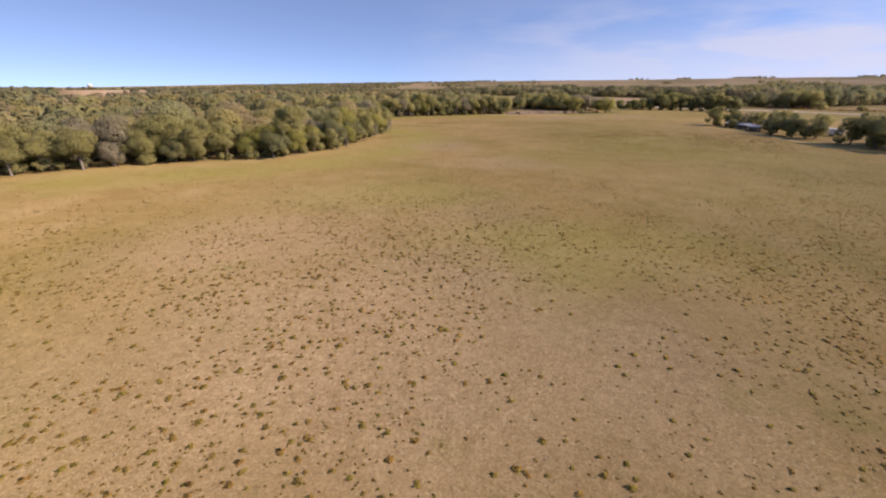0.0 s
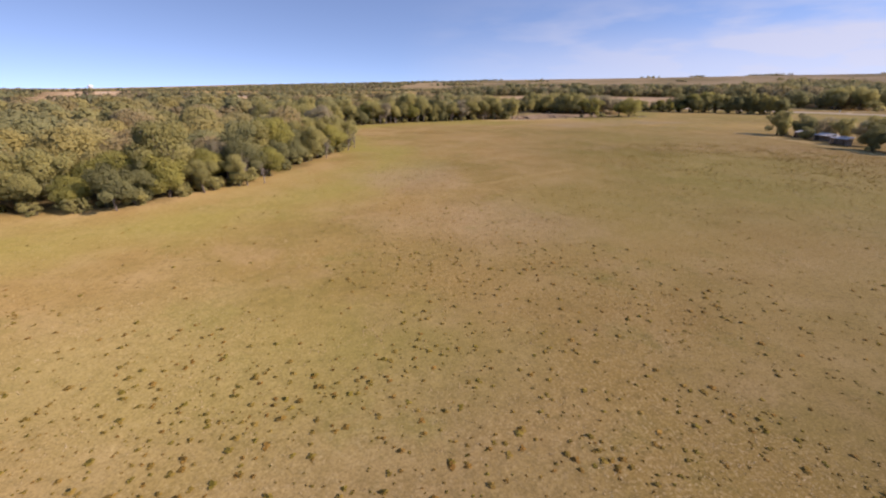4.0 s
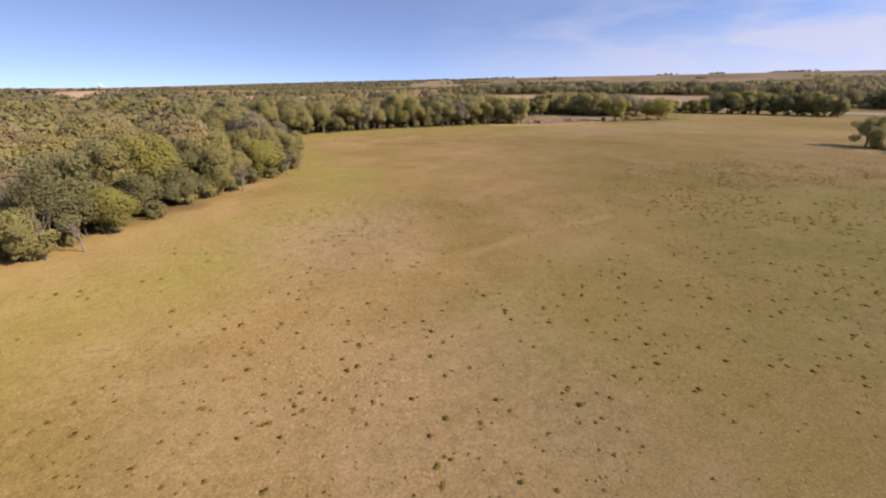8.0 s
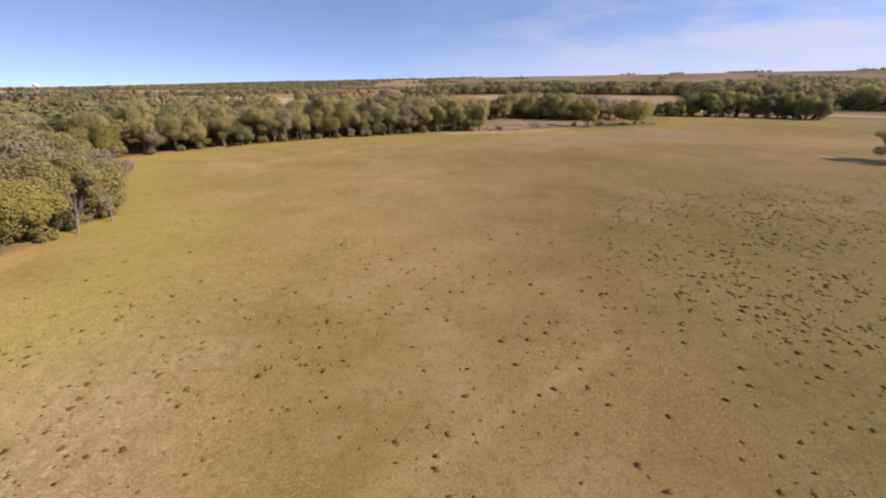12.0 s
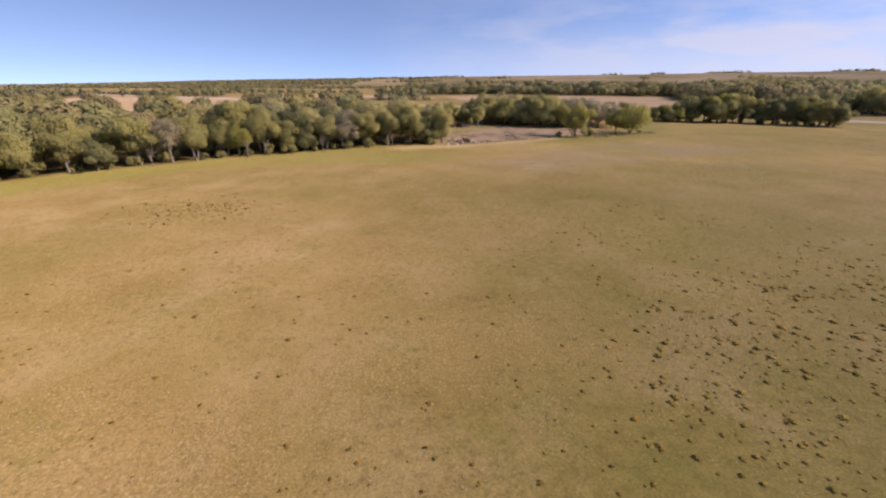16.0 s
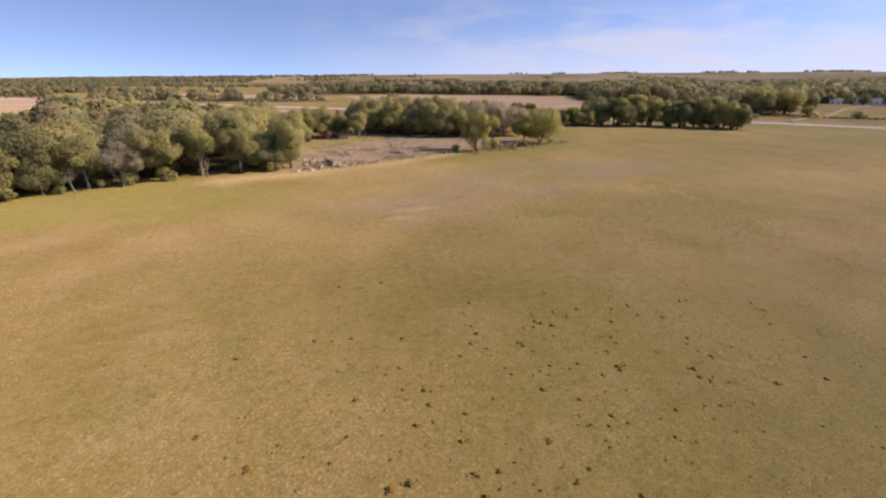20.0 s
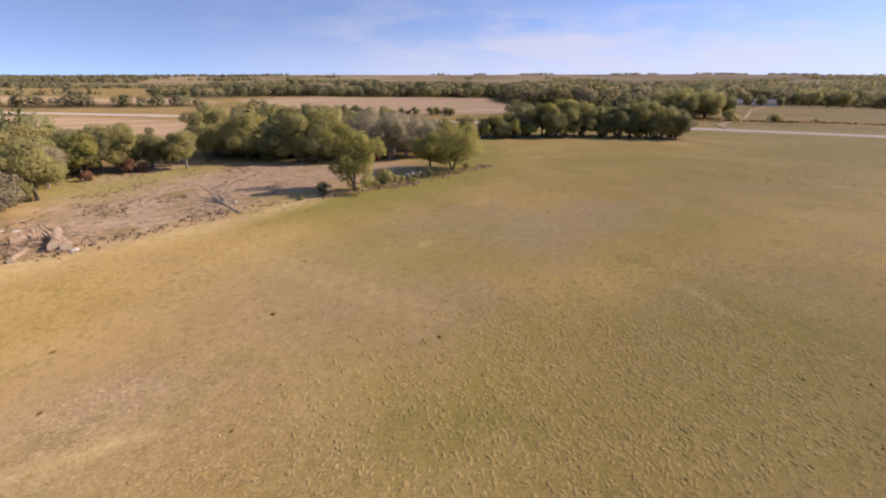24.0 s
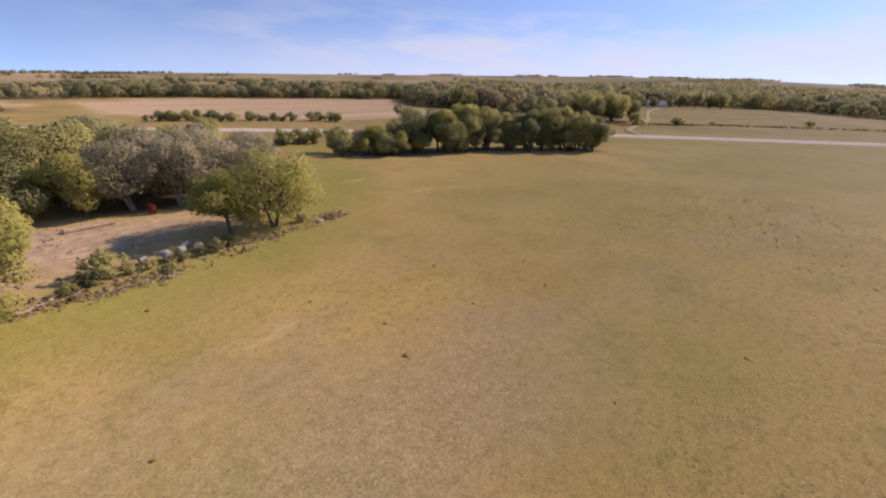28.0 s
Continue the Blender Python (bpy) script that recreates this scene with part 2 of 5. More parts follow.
def leaf_material(name, dark, mid, light, patch=0.3, thinness=0.47, hues=None, grain=0.24):
    mat, nt, bsdf = material(name)
    geo, info = nt.nodes.new("ShaderNodeNewGeometry"), nt.nodes.new("ShaderNodeObjectInfo")
    p = geo.outputs["Position"]
    tree = remap(nt, noise_at(nt, p, patch, 2), 0.3, 0.7)
    one = nt.nodes.new("ShaderNodeMath")
    one.operation = "MULTIPLY_ADD"
    nt.links.new(geo.outputs["Random Per Island"], one.inputs[0])
    one.inputs[1].default_value = grain
    nt.links.new(remap(nt, tree, 0, 1, 0.0, 0.35), one.inputs[2])
    two = nt.nodes.new("ShaderNodeMath")
    two.operation = "MULTIPLY_ADD"
    nt.links.new(info.outputs["Random"], two.inputs[0])
    two.inputs[1].default_value = 0.28
    nt.links.new(one.outputs[0], two.inputs[2])
    col = ramp(nt, two.outputs[0], [(0.1, dark), (0.5, mid), (0.95, light)])
    if hues:
        kind = nt.nodes.new("ShaderNodeAttribute")
        kind.attribute_name = "hue"
        tone = ramp(nt, kind.outputs["Fac"], hues)
        col = blend(nt, 1.0, col, tone, "MULTIPLY")
    nt.links.new(col, bsdf.inputs["Base Color"])
    bsdf.inputs["Roughness"].default_value = 0.7
    bulge, turned, sumup, unit = nt.nodes.new("ShaderNodeAttribute"), nt.nodes.new("ShaderNodeVectorTransform"), nt.nodes.new("ShaderNodeMix"), nt.nodes.new("ShaderNodeVectorMath")
    bulge.attribute_name, unit.operation, sumup.data_type = "outward", "NORMALIZE", "VECTOR"
    turned.vector_type, turned.convert_from, turned.convert_to = "NORMAL", "OBJECT", "WORLD"
    sumup.inputs["Factor"].default_value = 0.8
    nt.links.new(bulge.outputs["Vector"], turned.inputs[0]), nt.links.new(geo.outputs["Normal"], sumup.inputs["A"]), nt.links.new(turned.outputs[0], sumup.inputs["B"])
    nt.links.new(sumup.outputs["Result"], unit.inputs[0])
    nt.links.new(unit.outputs[0], bsdf.inputs["Normal"])
    thin, mixer = nt.nodes.new("ShaderNodeBsdfTranslucent"), nt.nodes.new("ShaderNodeMixShader")
    nt.links.new(col, thin.inputs["Color"])
    mixer.inputs[0].default_value = thinness
    out = next(n for n in nt.nodes if n.type == "OUTPUT_MATERIAL")
    nt.links.new(bsdf.outputs[0], mixer.inputs[1]), nt.links.new(thin.outputs[0], mixer.inputs[2])
    nt.links.new(mixer.outputs[0], out.inputs["Surface"])
    return mat


def plain(name, a, b, scale=2.0, rough=0.85, metal=0.0, relief=0.0):
    mat, nt, bsdf = material(name)
    p = here(nt)
    col = ramp(nt, noise_at(nt, p, scale, 6, 0.65), [(0.3, a), (0.7, b)])
    col = blend(nt, 0.5, col, ramp(nt, noise_at(nt, p, scale * 9, 4, 0.7), [(0.3, (0.75, 0.75, 0.75)), (0.7, (1.2, 1.2, 1.2))]), "MULTIPLY")
    nt.links.new(col, bsdf.inputs["Base Color"])
    bsdf.inputs["Roughness"].default_value, bsdf.inputs["Metallic"].default_value = rough, metal
    if relief:
        bump(nt, noise_at(nt, p, scale * 3, 5, 0.7), 0.8, relief, bsdf)
    return mat


GRASS = ground_material()
LEAVES = {
    "olive": leaf_material("olive_leaves", (0.30, 0.275, 0.105), (0.455, 0.41, 0.155), (0.58, 0.515, 0.205), 0.3, 0.5),
    "gold": leaf_material("yellowing_leaves", (0.305, 0.285, 0.08), (0.445, 0.405, 0.115), (0.57, 0.505, 0.16), 0.3, 0.5),
    "grey": leaf_material("withered_leaves", (0.315, 0.27, 0.165), (0.44, 0.38, 0.235), (0.56, 0.485, 0.30), 0.3, 0.5),
    "rust": leaf_material("rust_leaves", (0.22, 0.115, 0.065), (0.34, 0.19, 0.11), (0.46, 0.28, 0.17), 0.3, 0.4),
    # dark green, deepened further to carry shade on the grove's front
    "dark": leaf_material("dark_leaves", (0.19, 0.187, 0.085), (0.30, 0.288, 0.125), (0.41, 0.38, 0.16), 0.3, 0.5),
}
# extra blue in the leaf colour stands in for haze
WOODLAND = leaf_material("woodland_leaves", (0.315, 0.285, 0.135), (0.44, 0.39, 0.178), (0.55, 0.48, 0.22), 0.05, 0.5, TREE_TONES, 0.16)
# shade of the far crowns put into a darker leaf colour, lifted for haze
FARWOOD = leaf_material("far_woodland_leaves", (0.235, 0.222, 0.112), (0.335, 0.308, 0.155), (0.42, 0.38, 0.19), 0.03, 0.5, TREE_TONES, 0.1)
BARK = plain("bark", (0.10, 0.075, 0.055), (0.22, 0.18, 0.14), 1.5, 0.95, 0, 0.05)
PALE_BARK = plain("pale_bark", (0.20, 0.165, 0.125), (0.36, 0.30, 0.235), 1.5, 0.95, 0, 0.05)
WEED = leaf_material("weed_leaves", (0.215, 0.142, 0.032), (0.34, 0.23, 0.052), (0.45, 0.325, 0.10), 0.25, 0.2, [(0.0, (1.05, 0.85, 0.85)), (0.45, (1, 1, 1)), (0.8, (0.85, 0.98, 0.7)), (1.0, (1.12, 1.1, 1.15))])
STRAW = leaf_material("dry_stems", (0.38, 0.275, 0.13), (0.52, 0.39, 0.20), (0.64, 0.49, 0.28), 0.06, 0.2)
GRAVEL = plain("gravel", (0.46, 0.37, 0.27), (0.60, 0.50, 0.38), 0.35, 0.95, 0, 0.03)


# ---- mesh helpers ----
def mesh_of(name, verts, quads, mat, tris=()):
    verts = np.asarray(verts, dtype=np.float32).reshape(-1, 3)
    quads = np.asarray(quads, dtype=np.int32).reshape(-1, 4)
    tris = np.asarray(tris, dtype=np.int32).reshape(-1, 3)
    me = bpy.data.meshes.new(name)
    me.vertices.add(len(verts))
    me.vertices.foreach_set("co", verts.ravel())
    nq, nt_ = len(quads), len(tris)
    me.loops.add(nq * 4 + nt_ * 3)
    me.loops.foreach_set("vertex_index", np.concatenate([quads.ravel(), tris.ravel()]))
    me.polygons.add(nq + nt_)
    me.polygons.foreach_set("loop_start", np.concatenate([np.arange(nq) * 4, nq * 4 + np.arange(nt_) * 3]).astype(np.int32))
    me.update(calc_edges=True)
    me.validate()
    if mat:
        me.materials.append(mat)
    return me


def leaf_cards(rng, pts, normals, size, fold=0.25, ruffle=0.6):
    """Small three-cornered clumps of leaves about the points, facing about the normals."""
    n = len(pts)
    nor = normals + rng.normal(0, ruffle, (n, 3))
    nor /= np.linalg.norm(nor, axis=1, keepdims=True) + 1e-9
    u = np.cross(nor, rng.normal(0, 1, (n, 3)))
    u /= np.linalg.norm(u, axis=1, keepdims=True) + 1e-9
    v = np.cross(nor, u)
    s = size * rng.uniform(0.55, 1.25, (n, 1))
    k = rng.uniform(0.65, 1.25, (n, 3, 1))
    tip = nor * s * fold
    tri = np.stack([pts + (u * s) * k[:, 0] - tip, pts + (v * 0.87 - u * 0.5) * s * k[:, 1] + tip * 0.5, pts - (v * 0.87 + u * 0.5) * s * k[:, 2] + tip * 0.5], axis=1)
    return tri.reshape(-1, 3)


def leaf_mesh(name, quad, dirs, mat, hues=None):
    """A mesh of leaf clumps that keeps, for each, the way out of its bough."""
    me = mesh_of(name, quad, [], mat, np.arange(len(quad)))
    a = me.attributes.new("outward", "FLOAT_VECTOR", "POINT")
    a.data.foreach_set("vector", np.repeat(dirs, 3, axis=0).astype(np.float32).ravel())
    if hues is not None:
        h = me.attributes.new("hue", "FLOAT", "POINT")
        h.data.foreach_set("value", np.repeat(hues, 3).astype(np.float32))
    return me


def sphere_dirs(rng, n):
    d = rng.normal(0, 1, (n, 3))
    return d / np.linalg.norm(d, axis=1, keepdims=True)


def lobes_of(rng, radius, bottom, top, count, flat=1.0, inner=0.3):
    """Centres and radii of the boughs' leaf masses: small ones far out, large ones within."""
    mid, half = (bottom + top) / 2, (top - bottom) / 2
    c, r = [], []
    for i in range(count):
        d = sphere_dirs(rng, 1)[0]
        reach = rng.uniform(inner, 0.88)
        size = radius * (0.5 - 0.3 * reach) * rng.uniform(0.85, 1.2)
        z = mid + d[2] * half * reach * flat * (1.0 if d[2] < 0 else 1.08)
        c.append((d[0] * radius * reach, d[1] * radius * reach, max(z, bottom + size * 0.6)))
        r.append(size)
    c.append((0, 0, mid + half * 0.25))
    r.append(radius * 0.5)
    return np.array(c), np.array(r)


def crown_points(rng, centres, radii, count, squash=0.85, shell=(0.55, 1.2)):
    pick = rng.choice(len(radii), count * 2, p=radii ** 2 / (radii ** 2).sum())
    d = sphere_dirs(rng, count * 2)
    deep = rng.uniform(*shell, (count * 2, 1))
    pts = centres[pick] + d * radii[pick][:, None] * deep * (1, 1, squash)
    gap = np.linalg.norm(pts[:, None] - centres[None], axis=2) / radii[None]
    gap[np.arange(len(pts)), pick] = 9
    keep = gap.min(axis=1) > rng.uniform(0.45, 0.8, len(pts))
    return pts[keep][:count], d[keep][:count]


def tube(verts, quads, path, radii, sides=6):
    """A tapered limb along the path, added to the lists."""
    base = len(verts)
    for i, (p, r) in enumerate(zip(path, radii)):
        way = (path[min(i + 1, len(path) - 1)] - path[max(i - 1, 0)]).normalized()
        a = way.orthogonal().normalized()
        b = way.cross(a)
        for k in range(sides):
            t = 2 * math.pi * k / sides
            verts.append(p + a * (r * math.cos(t)) + b * (r * math.sin(t)))
    for i in range(len(path) - 1):
        for k in range(sides):
            q = base + i * sides
            quads.append((q + k, q + (k + 1) % sides, q + sides + (k + 1) % sides, q + sides + k))


def limb_mesh(name, rng, centres, radii, height, girth, mat, stems=1):
    verts, quads = [], []
    for s in range(stems):
        lean = Vector((rng.normal(0, 0.07), rng.normal(0, 0.07), 0)) * (1 + 2 * (stems > 1))
        fork = 0.32 * height
        stem = [Vector((0.25 * s, 0.1 * s, -0.15)) + lean * z + Vector((0, 0, z)) for z in (0, 0.12 * height, 0.22 * height, fork, 0.55 * height, 0.8 * height)]
        tube(verts, quads, stem, [girth * g for g in (1.35, 1.0, 0.9, 0.8, 0.5, 0.12)], 7)
        for c, r in zip(centres, radii):
            end = Vector(c) + Vector((0, 0, r * 0.35))
            start = stem[2].lerp(stem[4], rng.uniform(0, 1))
            if rng.random() < 1 / stems + 0.2:
                bend = start.lerp(end, 0.5) + Vector((rng.normal(0, 0.3), rng.normal(0, 0.3), -0.3))
                tube(verts, quads, [start, bend, end], [girth * 0.42, girth * 0.26, girth * 0.06], 4)
                for _ in range(2 if stems > 1 else 1):
                    tip = Vector(c) + Vector(sphere_dirs(rng, 1)[0]) * r * 0.95
                    tube(verts, quads, [bend, bend.lerp(tip, 0.6) + Vector((0, 0, 0.2)), tip], [girth * 0.2, girth * 0.12, girth * 0.03], 3)
    return mesh_of(name, [tuple(v) for v in verts], quads, mat)


TREE_WORDS = {
    "olive": ("tree", "olive-green broadleaf tree with a full rounded crown", "tree"),
    "gold": ("tree", "broadleaf tree turning yellow-green in autumn sun", "tree"),
    "grey": ("tree", "half-bare grey-brown tree with withered leaves", "tree"),
    "dark": ("tree", "dense dark green tree with low boughs", "tree"),
    "rust": ("bush", "rust-brown dead bush at the clearing's rim", "bush"),
    "bush": ("bush", "low rounded olive-green bush on dry grass", "bush"),
}


def make_tree(sort, seed, height, radius, bottom, cards, size, count=11, stems=1, inner=0.3, outliers=()):
    """One tree: its trunk with limbs, and its crown."""
    rng = np.random.default_rng(seed)
    name, label, cat = TREE_WORDS[sort if cards > 1000 else "bush"]
    top = new(name)
    tagged(top, label, cat)
    c, r = lobes_of(rng, radius, bottom, height, count, 1.0, inner)
    if outliers:
        c, r = np.vstack([c, [o[:3] for o in outliers]]), np.append(r, [o[3] for o in outliers])
    pts, d = crown_points(rng, c, r, cards, 0.85, (0.62, 1.15))
    whole = pts - np.array((0, 0, bottom * 0.6 + height * 0.4))
    whole /= np.linalg.norm(whole, axis=1, keepdims=True) + 1e-9
    d = d * 0.42 + whole * 0.58
    quad = leaf_cards(rng, pts, d + np.array((0, 0, 0.25)), size)
    quad[:, 2] = np.maximum(quad[:, 2], 0.1)
    crown = new("crown", leaf_mesh("crown", quad, d * 0.8 + np.array((0, 0, 0.35)), LEAVES[sort]))
    trunk = new("trunk", limb_mesh("trunk", rng, c, r, height * 0.9, (0.015 if stems > 1 else 0.022) * height + 0.04, PALE_BARK if sort == "grey" or bottom > 2.4 else BARK, stems))
    crown.parent = trunk.parent = top
    return top


STOCK, USED = {}, set()


def plant(sort, x, y, scale=1.0, rng=random, turn=None, group="", z=0.0):
    """Puts one tree of a sort into the ground; trees of one make share their meshes."""
    kinds = STOCK[sort]
    fresh = [k for k in kinds if k.name not in USED]
    proto = fresh[0] if fresh else kinds[rng.randrange(len(kinds))]
    wide = scale * rng.uniform(0.92, 1.1)
    m = pose(x, y, z - 0.05, 0, 0, rng.uniform(0, 360) if turn is None else turn) @ Matrix.Diagonal((wide, wide, scale, 1))
    if proto.name in USED:
        ob = copy_thing(proto, m)
        ob.scale = (wide, wide, scale)
    else:
        proto.matrix_basis, ob = m, proto
        USED.add(proto.name)
    if group:
        tagged(ob, group=group)
    return ob


# ---- plan ----
def poly_field(px, py, poly):
    """Signed distance to a polygon, positive inside, for arrays of points."""
    inside = np.zeros(px.shape, bool)
    dist = np.full(px.shape, 1e9)
    for (x0, y0), (x1, y1) in zip(poly, poly[1:] + poly[:1]):
        cross = ((y0 > py) != (y1 > py)) & (px < (x1 - x0) * (py - y0) / (y1 - y0 + 1e-12) + x0)
        inside ^= cross
        dist = np.minimum(dist, line_field(px, py, [(x0, y0), (x1, y1)]))
    return np.where(inside, dist, -dist)


def line_field(px, py, line):
    dist = np.full(px.shape, 1e9)
    for (x0, y0), (x1, y1) in zip(line, line[1:]):
        dx, dy = x1 - x0, y1 - y0
        t = np.clip(((px - x0) * dx + (py - y0) * dy) / (dx * dx + dy * dy + 1e-12), 0, 1)
        dist = np.minimum(dist, np.hypot(px - x0 - t * dx, py - y0 - t * dy))
    return dist


WOOD_EDGE = [(-160, 40), (-110, 62), (-71, 78), (-55, 88), (-41, 93), (-28, 96.5), (-18.8, 107.5), (-14, 121), (-10, 136), (-6, 149), (-5, 157)]
INNER_EDGE = [(-5, 157), (-11, 165), (-28, 180), (-35, 195), (-28, 203), (-19, 211), (3, 226), (25, 236), (44, 243), (60, 245)]
WOODS = {
    "creek": WOOD_EDGE + INNER_EDGE[1:] + [(64, 258), (61, 272), (63, 290), (74, 300), (60, 318), (22, 338), (8, 370), (-20, 440), (-45, 500), (-120, 640), (-800, 900), (-800, -150), (-300, -40)],
    "knoll": [(84, 297), (98, 290), (112, 282), (134, 279), (140, 300), (138, 322), (120, 340), (90, 345), (80, 330)],
    "verge": [(-60, 535), (0, 515), (70, 500), (110, 515), (60, 545), (-40, 580)],
    "belt": [(60, 650), (200, 672), (281, 652), (389, 610), (420, 760), (200, 800), (40, 760)],
    "east": [(331, 322), (345, 318), (365, 345), (480, 400), (560, 425), (600, 405), (675, 368), (640, 300), (560, 235), (520, 180), (540, 60), (600, -200), (1500, -300), (1700, 600), (1000, 1050), (420, 800), (395, 605), (315, 500), (345, 430), (310, 370)],
}
GROVE = [(160, 309), (173, 300), (185, 297), (204, 290), (228, 272), (236, 280), (214, 296), (190, 308), (168, 318)]
CLEARING = [(60, 246), (75, 249), (88, 254), (102, 260), (112, 264), (128, 270), (130, 276), (112, 283), (98, 291), (84, 298), (70, 296), (62, 286), (64, 266)]
CROPS = [
    [(130, 470), (203, 405), (290, 395), (312, 480), (389, 600), (281, 645), (200, 665), (120, 600)],
    [(28, 356), (80, 352), (84, 402), (50, 430), (0, 462)],
    [(-60, 600), (60, 560), (110, 560), (60, 650), (-60, 680)],
    [(-60, 332), (0, 348), (20, 362), (-20, 440), (-45, 520), (-110, 600), (-230, 600), (-200, 420), (-130, 352)],
    [(-223, 307), (-184, 332), (-630, 1137), (-764, 1051)],
]
ROAD = [(520, 20), (430, 118), (342, 217), (275, 291), (183, 364), (58, 445), (-120, 560), (-500, 800)]


def hill_rise(az):
    """How high the far ridge stands over the plain, by the direction it is seen in."""
    return np.interp(az, [-70, -34, -20, 5, 13, 29, 42, 60, 72, 90, 120], [0, 0, 0, 27, 38, 48, 58, 66, 64, 36, 20])


def ground_height(x, y):
    d = np.hypot(x - 60, y - 120)
    az = np.degrees(np.arctan2(x - 60, y - 120))
    t = np.clip((d - 900) / 1500, 0, 1)
    far = (t * t * (3 - 2 * t)) * hill_rise(az) * np.clip((4400 - d) / 1500 + 0.4, 0.4, 1)
    near = 0.10 * np.sin(x * 0.055 + 1) * np.sin(y * 0.043) + 0.06 * np.sin(x * 0.17) * np.cos(y * 0.13)
    s = np.clip((d - 900) / 1800, 0, 1)
    creek = s * s * (3 - 2 * s) * np.interp(az, [-75, -36, -20], [-60, -48, 0])
    return far + near + creek


def build_ground():
    def axis(lo, hi, step, reach):
        mids = list(np.arange(lo, hi + step, step))
        up, s = [mids[-1]], step
        while up[-1] < reach:
            s = min(s * 1.10, 90)
            up.append(up[-1] + s)
        down, s = [mids[0]], step
        while down[-1] > -reach:
            s = min(s * 1.10, 90)
            down.append(down[-1] - s)
        return np.array(down[:0:-1] + mids + up[1:])

    xs, ys = axis(-60, 225, 1.0, 4700), axis(0, 300, 1.0, 4700)
    X, Y = np.meshgrid(xs, ys)
    nx, ny = len(xs), len(ys)
    x, y = X.ravel(), Y.ravel()
    v = np.column_stack([x, y, ground_height(x, y)])
    i = (np.arange(ny - 1)[:, None] * nx + np.arange(nx - 1)[None]).ravel()
    q = np.column_stack([i, i + 1, i + nx + 1, i + nx])
    me = mesh_of("ground", v, q, GRASS)
    me.polygons.foreach_set("use_smooth", np.ones(len(q), bool))
    wob = np.array([noise.noise((a * 0.09, b * 0.09, 3)) for a, b in zip(x, y)]) * 3 + np.array([noise.noise((a * 0.3, b * 0.3, 7)) for a, b in zip(x, y)]) * 1.6
    d = np.hypot(x - 60, y - 120)

    def soft(f, width):
        return np.clip((f + wob) / width * 0.5 + 0.5, 0, 1)

    litter = np.max([soft(poly_field(x, y, p) - 3.2, 3) for p in list(WOODS.values()) + [GROVE]], axis=0)
    soil = soft(poly_field(x, y, CLEARING), 4)
    pale = np.clip(1 - (line_field(x, y, [(50, 240), (64, 243), (78, 247), (92, 253), (100, 257)]) + wob * 0.7) / 4.5, 0, 1)
    pale = np.maximum(pale, 0.18 * np.clip(1 - (line_field(x, y, [(-60, 84), (-40, 90), (-20, 104), (-8, 130)]) + wob) / 6, 0, 1))
    pale = np.maximum(pale, 0.75 * np.clip(1.5 - (line_field(x, y, [(131, 186), (132, 165), (131, 150), (129, 136), (126, 110)]) + wob * 0.15) / 1.6, 0, 1))
    for wheel_track, amount in (([(85, 240), (87.2, 235.8), (93, 225.4), (97.7, 216)], 0.3), ([(87.5, 240), (89.4, 235.4), (95.1, 225.5), (99.6, 216.3)], 0.3), ([(24, 110), (29.5, 113.6), (38.1, 118.8), (44, 122)], 0.3)):
        pale = np.maximum(pale, amount * np.clip(1.4 - (line_field(x, y, wheel_track) + wob * 0.08) / 0.6, 0, 1))
    for cx, cy, rx, ry in ((158, 270, 2.4, 0.7), (163, 268, 1.6, 0.5), (120.5, 242.2, 1.5, 0.5), (122.3, 243, 0.9, 0.4), (105.5, 231, 1.0, 0.4), (121, 209, 0.4, 1.6), (119.8, 206.0, 0.35, 1.0), (152, 283, 2.2, 0.6), (77, 214, 2.4, 0.7), (74, 211, 1.8, 0.6)):
        pale = np.maximum(pale, 0.65 * np.clip(1.6 - np.hypot((x - cx + wob * 0.15) / rx, (y - cy + wob * 0.1) / ry), 0, 1))
    lush = np.clip(1 - (line_field(x, y, [(98, 252), (115, 256), (132, 262), (150, 285), (158, 300)]) + wob * 1.5) / 13, 0, 1) * 0.85
    lush = np.maximum(lush, 0.7 * np.clip(1 - (line_field(x, y, [(-2, 150), (-10, 172), (-25, 195), (0, 222), (40, 240)]) + wob * 1.5) / 10, 0, 1))
    lush = np.maximum(lush, 0.6 * np.clip(1 - (line_field(x, y, [(-56, 74), (-32, 82), (-8, 98), (5, 125), (5, 150)]) + wob * 2) / 12, 0, 1))
    lush = np.maximum(lush, 0.95 * np.clip(1.3 - (line_field(x, y, [(64, 286), (68, 274), (76, 284), (86, 290)]) + wob) / 7, 0, 1))
    lush = np.maximum(lush, 0.6 * np.clip(1 - (line_field(x, y, [(160, 330), (262, 283), (330, 205)]) + wob * 2) / 14, 0, 1))
    for cx, cy, rx, ry, amount in ((140, 222, 14, 10, 0.25), (108, 232, 18, 10, 0.3), (62, 60, 26, 16, 0.25), (40, 95, 18, 22, 0.25), (90, 170, 30, 22, 0.25), (20, 38, 14, 9, 0.35), (16, 40, 14, 8, 0.45), (-2, 62, 16, 9, 0.4), (80, 110, 34, 38, 0.4), (116, 203, 14, 9, 0.5), (250, 238, 60, 26, 0.45), (172, 256, 40, 32, 0.3), (40, 228, 24, 9, 0.6), (100, 205, 14, 8, 0.3)):
        lush = np.maximum(lush, amount * np.clip(1.4 - np.hypot((x - cx + wob * 2) / rx, (y - cy + wob) / ry), 0, 1))
